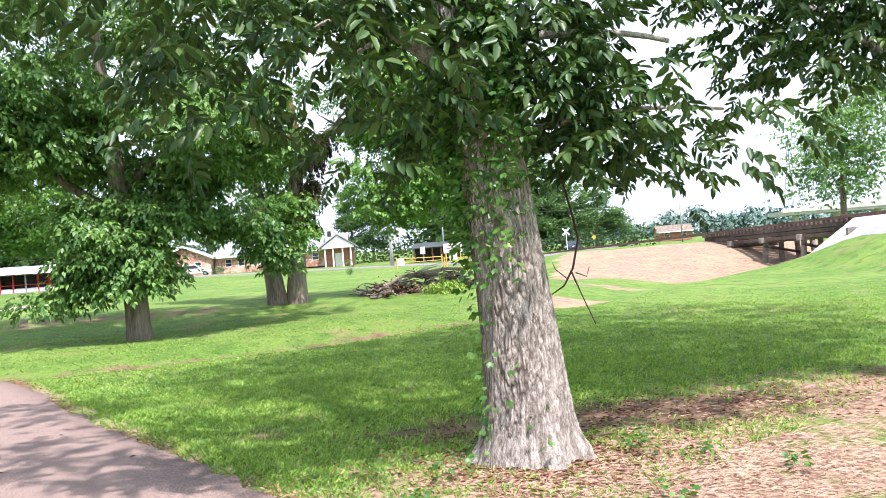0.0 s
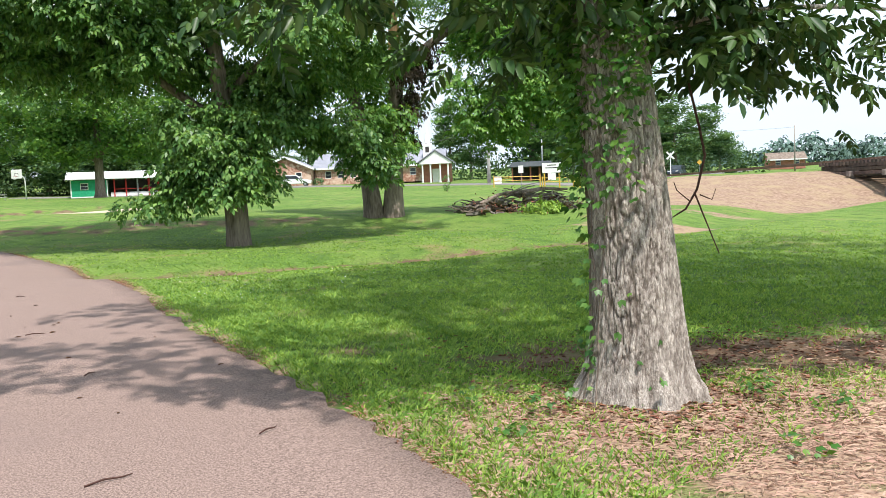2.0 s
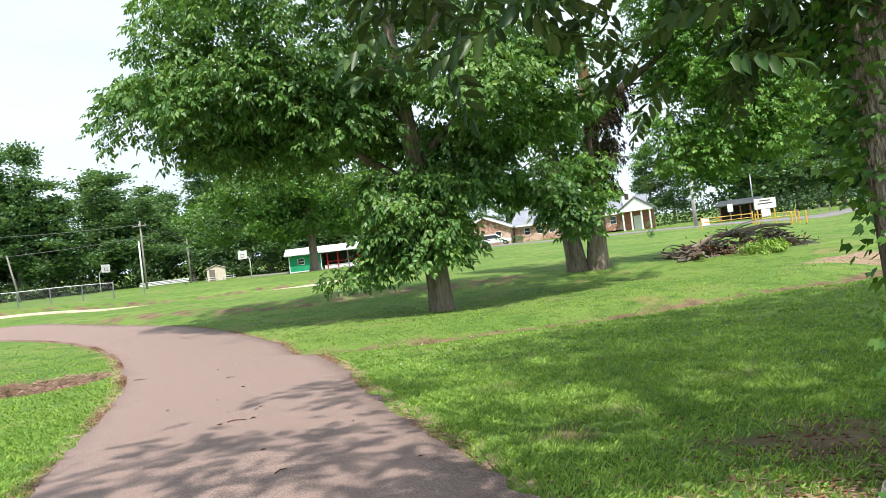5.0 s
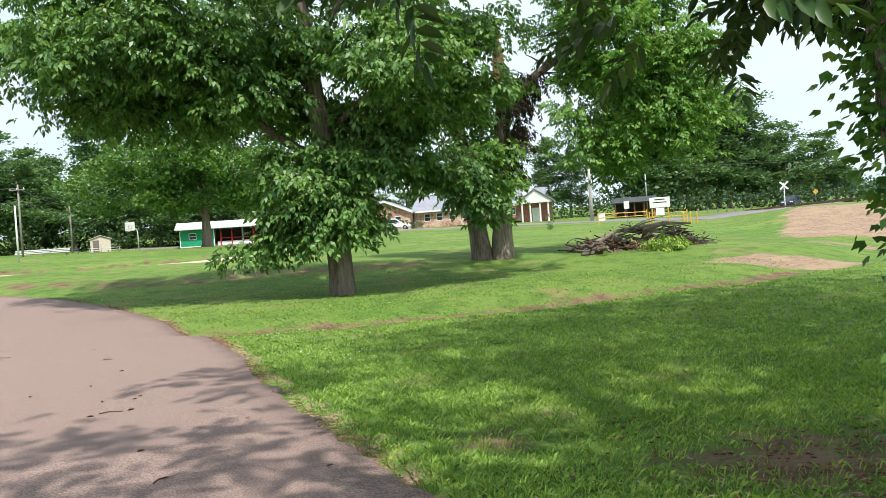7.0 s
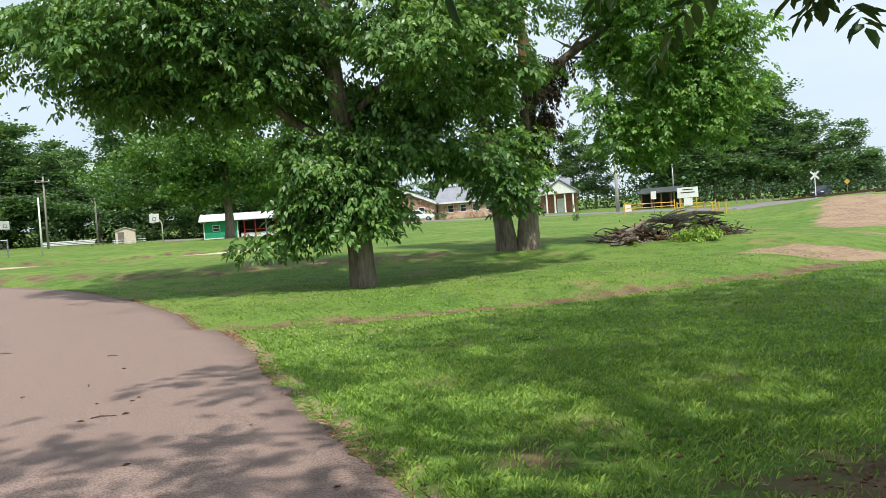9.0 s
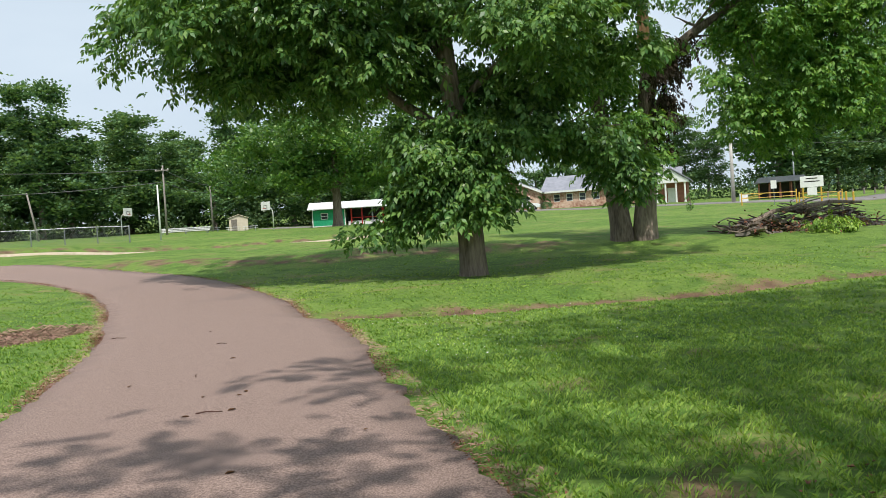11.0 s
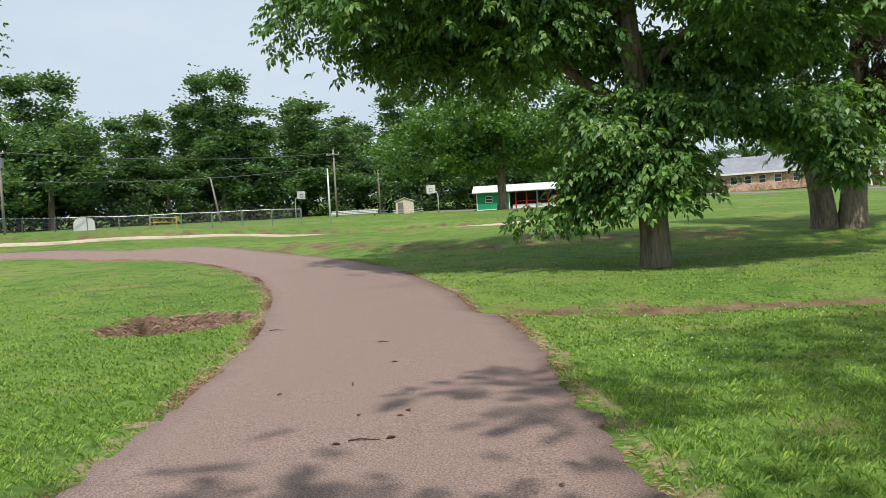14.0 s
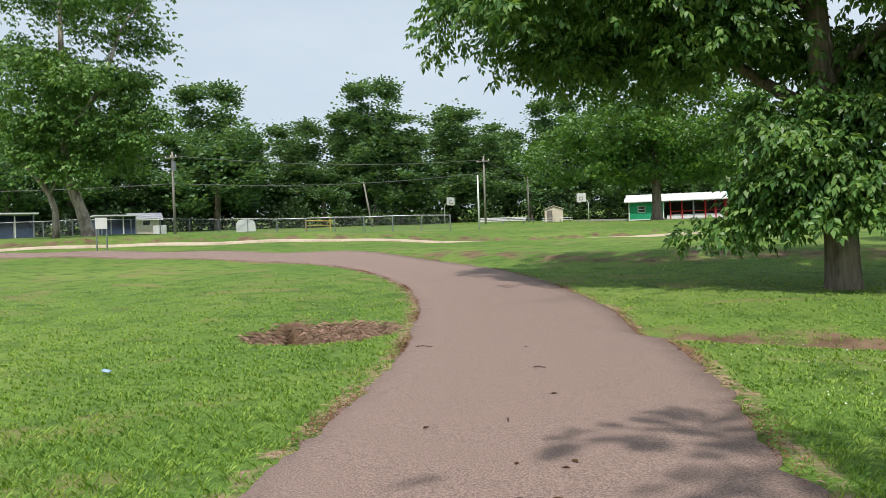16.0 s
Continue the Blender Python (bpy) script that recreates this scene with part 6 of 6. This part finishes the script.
def build_vines():
    rng = np.random.default_rng(71)
    rg = random.Random(72)
    ang0 = math.atan2(-1, -0.2)
    # stems that climb the bark
    for k in range(8):
        a = ang0 + rg.choice((-1.45, -1.3, -1.1, -0.85, -0.6)) + rg.uniform(-0.15, 0.15)
        top = rg.uniform(2.4, 4.6)
        start = 0.02 if k < 6 else rg.uniform(1.0, 2.2)
        pts = []
        for i in range(16):
            h = start + (top - start) * i / 15
            cx, r = trunk_at(h)
            aa = a + 0.22 * math.sin(i * 0.9 + k)
            rr = r * (1.03 + 0.5 * math.exp(-h / 0.2))
            pts.append((cx + math.cos(aa) * rr, math.sin(aa) * rr, h))
        part("vine_stem", one_tube(pts, [0.0045] * 15 + [0.003], 5), M_BARK_DARK, T1)
    P, D = [], []

    def add(h, a, off, n, sh, sa):
        for _ in range(n):
            hh, aa = h + rng.normal(0, sh), a + rng.normal(0, sa)
            hh = max(0.05, hh)
            cx, r = trunk_at(hh)
            rr = r * 1.03 + abs(rng.normal(0.03, off))
            P.append((cx + math.cos(aa) * rr, math.sin(aa) * rr, hh))
            D.append((math.cos(aa), math.sin(aa), -0.3))
    left = ang0 - 1.35
    for h, n in ((0.35, 14), (0.6, 12), (0.9, 12), (1.25, 18), (1.6, 40), (1.9, 100), (2.2, 170), (2.6, 220), (3.0, 220), (3.5, 130), (4.0, 110)):
        add(h, left + 0.1, 0.05 + 0.02 * h, n, 0.16, 0.33)
    for h, n, a in ((0.32, 8, 0.1), (0.75, 10, -0.8), (1.0, 6, -0.8), (1.35, 10, -0.45), (1.7, 30, -0.2), (2.0, 80, -0.1), (2.35, 140, 0.2), (2.7, 240, 0.35), (3.05, 280, 0.35), (3.4, 260, 0.3),
                    (3.8, 170, 0.2), (4.3, 150, 0.0), (2.5, 60, -0.7), (3.2, 90, -0.8)):
        add(h, ang0 + a, 0.06 + 0.02 * h, n, 0.17, 0.28)
    lv, lf = heart_leaf(0.066)
    me = scatter_sprays("vine_leaves", np.array(P), np.array(D), (lv, lf), 1.0, rng, (0.3, 1.3))
    link_mesh("vine_foliage", me, M_IVY, T1, "bright green heart-shaped vine leaves")
    # a vine hanging free beside the trunk
    # dead bough that dangles below the leaves
    b = [(0.55, 0.55, 2.3), (0.61, 0.5, 1.95), (0.63, 0.45, 1.75), (0.55, 0.4, 1.5), (0.45, 0.35, 1.36), (0.33, 0.3, 1.30), (0.25, 0.3, 1.36)]
    part("dead_twig", one_tube(b, [0.010, 0.010, 0.010, 0.009, 0.008, 0.006, 0.003], 6), M_DEADWOOD, T1, "bare dead twig hanging from the canopy")
    part("dead_twig", one_tube([(0.53, 0.4, 1.48), (0.59, 0.35, 1.28), (0.69, 0.35, 1.02)], [0.008, 0.006, 0.004], 5), M_DEADWOOD, T1)
    part("dead_twig", one_tube([(0.57, 0.4, 1.46), (0.66, 0.4, 1.42), (0.69, 0.4, 1.5)], [0.006, 0.004, 0.003], 5), M_DEADWOOD, T1)
    part("dead_twig", one_tube([(0.49, 0.4, 1.42), (0.40, 0.4, 1.5), (0.38, 0.4, 1.56)], [0.006, 0.004, 0.003], 5), M_DEADWOOD, T1)


M_DEADWOOD = mat("dead_wood_dark", (0.05, 0.025, 0.018), (0.12, 0.06, 0.045), 8, 0.85, bump=0.3)
build_vines()


def cover(x, y):
    """Share of bare or littered ground near the path, as on the ground sheet."""
    sd, sa = seg_dist(x, y, SWALE)
    v = np.exp(-(sd / 0.4) ** 2) * sstep(0.03, 0.1, sa) * 0.8
    v = np.maximum(v, 1.3 * np.exp(-(hole_uv(x, y)[0] ** 2 + hole_uv(x, y)[1] ** 2) ** 4))
    v = np.maximum(v, 0.74 * np.exp(-((((x - 1.75) / 2.6) ** 2 + ((y - 5.8) / 1.75) ** 2)) ** 1.3))
    v = np.maximum(v, 0.75 * np.exp(-((((x - 5.6) / 3.2) ** 2 + ((y - 7.6) / 2.2) ** 2)) ** 1.3))
    v = np.maximum(v, bare_behind(x, y) * 1.05)
    return v


def tuft(blades, h, w, rg):
    V, F = [], []
    for k in range(blades):
        a = rg.uniform(0, 2 * math.pi)
        lean = rg.uniform(0.3, 1.1)
        hh = h * rg.uniform(0.6, 1.15)
        dx, dy = math.cos(a), math.sin(a)
        px, py = -dy * w / 2, dx * w / 2
        ox, oy = dx * 0.018, dy * 0.018
        b = len(V)
        V += [(ox - px, oy - py, 0), (ox + px, oy + py, 0), (ox + dx * hh * lean * 0.45 + px * 0.8, oy + dy * hh * lean * 0.45 + py * 0.8, hh * 0.62), (ox + dx * hh * lean, oy + dy * hh * lean, hh * (1 - 0.25 * lean))]
        F.append((b, b + 1, b + 2, b + 3))
    return np.array(V), np.array(F)


def plant(name, x, y, tmpl, scale, rng, flat=False):
    n = len(x)
    z = land(x, y)
    tv, tf = tmpl
    a = rng.uniform(0, 2 * np.pi, n)
    s = (scale * rng.uniform(0.65, 1.35, n))[:, None]
    c, d = np.cos(a)[:, None], np.sin(a)[:, None]
    V = np.stack([(tv[:, 0] * c - tv[:, 1] * d) * s + x[:, None], (tv[:, 0] * d + tv[:, 1] * c) * s + y[:, None], tv[:, 2] * s + z[:, None]], -1)
    F = (tf[None] + (np.arange(n) * len(tv))[:, None, None]).reshape(-1, 4)
    return mesh_np(name, V.reshape(-1, 3), F, 4)


def build_grass():
    rng = np.random.default_rng(81)
    rg = random.Random(82)
    n = 150000
    r = 2.2 + 27 * rng.uniform(0, 1, n) ** 1.25
    a = np.radians(rng.uniform(-70, 52, n))
    x, y = -1.2 + r * np.sin(a), 3.0 + r * np.cos(a)
    pd, _ = seg_dist(x, y, PATH_MID)
    keep = (pd > 1.70 + rng.uniform(0, 0.25, n)) & (rng.uniform(0, 1, n) > cover(x, y) * 1.15)
    keep &= (np.hypot(x - 1.3, y - 6.62) > 0.42) & (crevice(x, y) > 1.6)
    x, y, r = x[keep][:92000], y[keep][:92000], r[keep][:92000]
    tm = tuft(4, 0.050, 0.0075, rg)
    far_thin = rng.uniform(0, 1, len(r)) < np.clip((30 - r) / 17, 0, 1)
    x, y, r = x[far_thin], y[far_thin], r[far_thin]
    near = r < 11
    tagged(link_mesh("grass", plant("grass", x[near], y[near], tm, 1.0, rng), M_GRASS), "short mown green grass blades on the lawn", "grass", kind="stuff")
    tm2 = tuft(4, 0.045, 0.013, rg)
    tagged(link_mesh("grass", plant("grass", x[~near], y[~near], tm2, 1.0, rng), M_GRASS), "short mown green grass blades on the lawn", "grass", kind="stuff")
    # straw and dead leaves under the trees and along the paving's edge
    lie = (np.array([(-0.5, -0.05, 0.004), (0.0, 0.04, 0.02), (0.5, 0.0, 0.006), (0.0, -0.06, 0.012)]) * np.array((0.075, 0.055, 0.5)), np.array([(0, 3, 2, 1)]))
    m = 19000
    sx = np.concatenate([rng.normal(1.75, 1.3, m), rng.normal(5.4, 1.6, m // 3)])
    sy = np.concatenate([rng.normal(5.75, 0.85, m), rng.normal(7.5, 1.1, m // 3)])
    idx = rng.integers(0, len(PATH_MID) - 1, 26000)
    pm = np.array([tuple(p)[:2] for p in PATH_MID])
    t = rng.uniform(0, 1, len(idx))[:, None]
    base = pm[idx] * (1 - t) + pm[idx + 1] * t
    dv = pm[idx + 1] - pm[idx]
    dv /= np.linalg.norm(dv, axis=1)[:, None]
    side = rng.choice((-1, 1), len(idx))
    off = side * (1.72 + rng.normal(0.07, 0.085, len(idx))) - (side > 0) * PINCH[1] * np.exp(-((base[:, 1] - PINCH[0]) / PINCH[2]) ** 2)
    px, py = base[:, 0] + dv[:, 1] * off, base[:, 1] - dv[:, 0] * off
    ok = (py > 2) & (py < 28) & (np.sin(px * 2.1 + side * 1.3) + np.sin(py * 1.3 + 2 * side) > rng.uniform(-1.6, 0.9, len(idx)))
    sx, sy = np.concatenate([sx, px[ok]]), np.concatenate([sy, py[ok]])
    pd, _ = seg_dist(sx, sy, PATH_MID)
    k = pd > 1.56
    me = plant("straw_litter", sx[k], sy[k], lie, 1.0, rng)
    me.transform(Matrix.Translation((0, 0, 0.016)))
    tagged(link_mesh("straw_litter", me, M_DRY), "dry straw and clippings on bare ground and along the paving", "straw", kind="stuff")
    # dark leaf crumbs gathered along the paving's edge
    idx = rng.integers(0, len(PATH_MID) - 1, 40000)
    t = rng.uniform(0, 1, len(idx))[:, None]
    base = pm[idx] * (1 - t) + pm[idx + 1] * t
    dv = pm[idx + 1] - pm[idx]
    dv /= np.linalg.norm(dv, axis=1)[:, None]
    side = rng.choice((-1, 1), len(idx))
    off = side * (1.70 + np.abs(rng.normal(0.0, 0.10, len(idx)))) - (side > 0) * PINCH[1] * np.exp(-((base[:, 1] - PINCH[0]) / PINCH[2]) ** 2)
    px, py = base[:, 0] + dv[:, 1] * off, base[:, 1] - dv[:, 0] * off
    ok = (py > 2) & (py < 30) & (np.sin(px * 3.1 + side) + np.sin(py * 1.9 + 2 * side) > rng.uniform(-0.7, 1.7, len(idx)))
    me = plant("leaf_crumbs", px[ok], py[ok], (lie[0] * np.array((0.34, 2.2, 1.4)), lie[1]), 1.0, rng)
    me.transform(Matrix.Translation((0, 0, 0.05)))
    tagged(link_mesh("leaf_crumbs", me, M_DEADLEAF), "dark brown leaf crumbs and soil along the paving edge", "leaves", kind="stuff")
    m = 900
    a = rng.uniform(0, 2 * np.pi, m)
    d = 0.36 + np.abs(rng.normal(0, 0.6, m))
    lx, ly = 1.3 + np.cos(a) * d, 6.55 + np.sin(a) * d * 0.8
    lx, ly = np.concatenate([lx, rng.normal(2.7, 1.5, 1400)]), np.concatenate([ly, rng.normal(8.0, 0.6, 1400)])
    dead = (heart_leaf(0.05)[0] * np.array((1, 0.6, 2.2)) + np.array((0, 0, 0.025)), heart_leaf(0.05)[1])
    tagged(link_mesh("fallen_leaves", plant("fallen_leaves", lx, ly, dead, 1.0, rng), M_DEADLEAF), "rust-brown fallen leaves round the trunk", "leaves", kind="stuff")
    # clover flowers
    m = 260
    cx, cy = rng.normal(-4.0, 1.5, m), rng.normal(15.3, 1.6, m)
    pd, _ = seg_dist(cx, cy, PATH_MID)
    cx, cy = cx[pd > 2], cy[pd > 2]
    fl = (np.array([(-0.009, 0, 0.05), (0, -0.009, 0.053), (0.009, 0, 0.05), (0, 0.009, 0.06)]), np.array([(0, 1, 2, 3)]))
    tagged(link_mesh("clover_flowers", plant("clover_flowers", cx, cy, fl, 1.0, rng), M_WHITE), "tiny white clover flowers in the lawn", "flowers", kind="stuff")
    # weeds at the foot of the trunk
    for wx, wy, s in ((0.55, 6.2, 0.28), (0.3, 5.75, 0.2), (0.75, 6.5, 0.25), (2.05, 6.35, 0.3), (2.4, 6.0, 0.3), (2.2, 6.6, 0.25), (0.1, 6.6, 0.2), (1.9, 5.2, 0.2), (2.8, 5.5, 0.26)):
        w = empty("weed", wx, wy, gz(wx, wy), 0, "small green weed sprouting from the bare soil", "weed", "weeds")
        P, D = crown_points([(0, 0, s * 0.35, s * 0.5, s * 0.5, s * 0.3, 26)], rng, 0.05, 4)
        link_mesh("foliage", scatter_sprays("foliage", P, D, heart_leaf(0.055), 1.0, rng, (-0.3, 0.8)), M_IVY, w)
    # the washed-out hole with its straw lining
    m = 9000
    qa, qr = rng.uniform(0, 2 * np.pi, m), np.sqrt(rng.uniform(0, 1, m)) * rng.normal(1.0, 0.06, m)
    qu, qv = np.cos(qa) * qr * 1.15, np.sin(qa) * qr * 1.30
    hx, hy = HOLE[0] + 0.90 * qu - 0.43 * qv, HOLE[1] + 0.43 * qu + 0.90 * qv
    pd, _ = seg_dist(hx, hy, PATH_MID)
    hu, hv = hole_uv(hx, hy)
    ok = (pd > 1.8) & (crevice(hx, hy) > 1.2)
    hx, hy = hx[ok], hy[ok]
    me = plant("straw_lining", hx, hy, (lie[0] * np.array((2.2, 0.8, 5.0)), lie[1]), 1.0, rng)
    me.transform(Matrix.Translation((0, 0, 0.015)))
    tagged(link_mesh("straw_lining", me, M_STRAW_DARK), "tangled dry straw lining a washed-out hole beside the path", "straw", kind="stuff")


def path_z(x, y):
    return gz(x, y) + 0.072


def curled_leaf(x, y, rz, s):
    bm = bmesh.new()
    n = 6
    rows = []
    for i in range(n):
        t = i / (n - 1)
        w = 0.42 * math.sin(math.pi * min(max(t, 0.04), 0.97))
        rows.append([bm.verts.new((s * (t - 0.5), s * w * v, s * (0.10 + 0.35 * (v * v) * math.sin(3 * t) + 0.12 * (t - 0.5) ** 2 - 0.1))) for v in (-0.6, -0.3, 0, 0.3, 0.6)])
    for a, b in zip(rows, rows[1:]):
        for k in range(4):
            bm.faces.new((a[k], b[k], b[k + 1], a[k + 1]))
    bmesh.ops.solidify(bm, geom=bm.faces[:], thickness=0.003)
    ob = part("fallen_leaf", bm, M_DEADLEAF)
    ob.matrix_basis = pose(x, y, path_z(x, y), 0, 0, rz)
    tagged(ob, "curled brown dead leaf lying on the asphalt", "leaf", "leaves on the path")


def twig(x, y, rz, L):
    ob = part("twig", one_tube([(-L / 2, 0, 0), (-L * 0.1, 0.04 * L, 0.01), (L * 0.25, -0.02 * L, 0.005), (L / 2, 0.1 * L, 0)], [0.006, 0.006, 0.005, 0.003], 5), M_DEADWOOD)
    ob.matrix_basis = pose(x, y, path_z(x, y) + 0.004, 0, 0, rz)
    tagged(ob, "thin dry twig lying on the asphalt path", "twig", "twigs on the path")


build_grass()
for lx, ly, a, s in ((-6.2, 13.09, 30, 0.09), (-4.72, 10.5, 70, 0.11), (-5.0, 10.25, 10, 0.09), (-5.0, 11.24, 140, 0.10), (-3.77, 8.83, 60, 0.09), (-4.98, 11.08, 10, 0.07), (-6.43, 11.48, 80, 0.08),
                     (-2.11, 8.21, 45, 0.08), (-5.3, 11.0, 100, 0.07), (-2.9, 7.1, 20, 0.06), (-3.3, 9.9, 70, 0.06), (-7.9, 15.4, 0, 0.06), (-2.4, 6.6, 90, 0.05)):
    curled_leaf(lx, ly, a, 0.8 * s)
for lx, ly, a, L in ((-4.86, 10.38, 20, 0.22), (-9.1, 14.85, 15, 0.22), (-1.87, 5.14, 40, 0.26), (-6.0, 12.0, 120, 0.12), (-1.2, 6.0, 60, 0.18), (-7.0, 14.2, 10, 0.14), (-3.2, 8.0, 75, 0.16)):
    twig(lx, ly, a, L)
lt = part("litter_scrap", one_box(-0.05, -0.035, 0.0, 0.05, 0.035, 0.02, bevel=0.008), M_LITTER)
lt.matrix_basis = pose(-11.45, 11.8, gz(-11.45, 11.8) + 0.04, 8, 12, 30)
tagged(lt, "small crumpled pale blue wrapper in the grass", "litter")
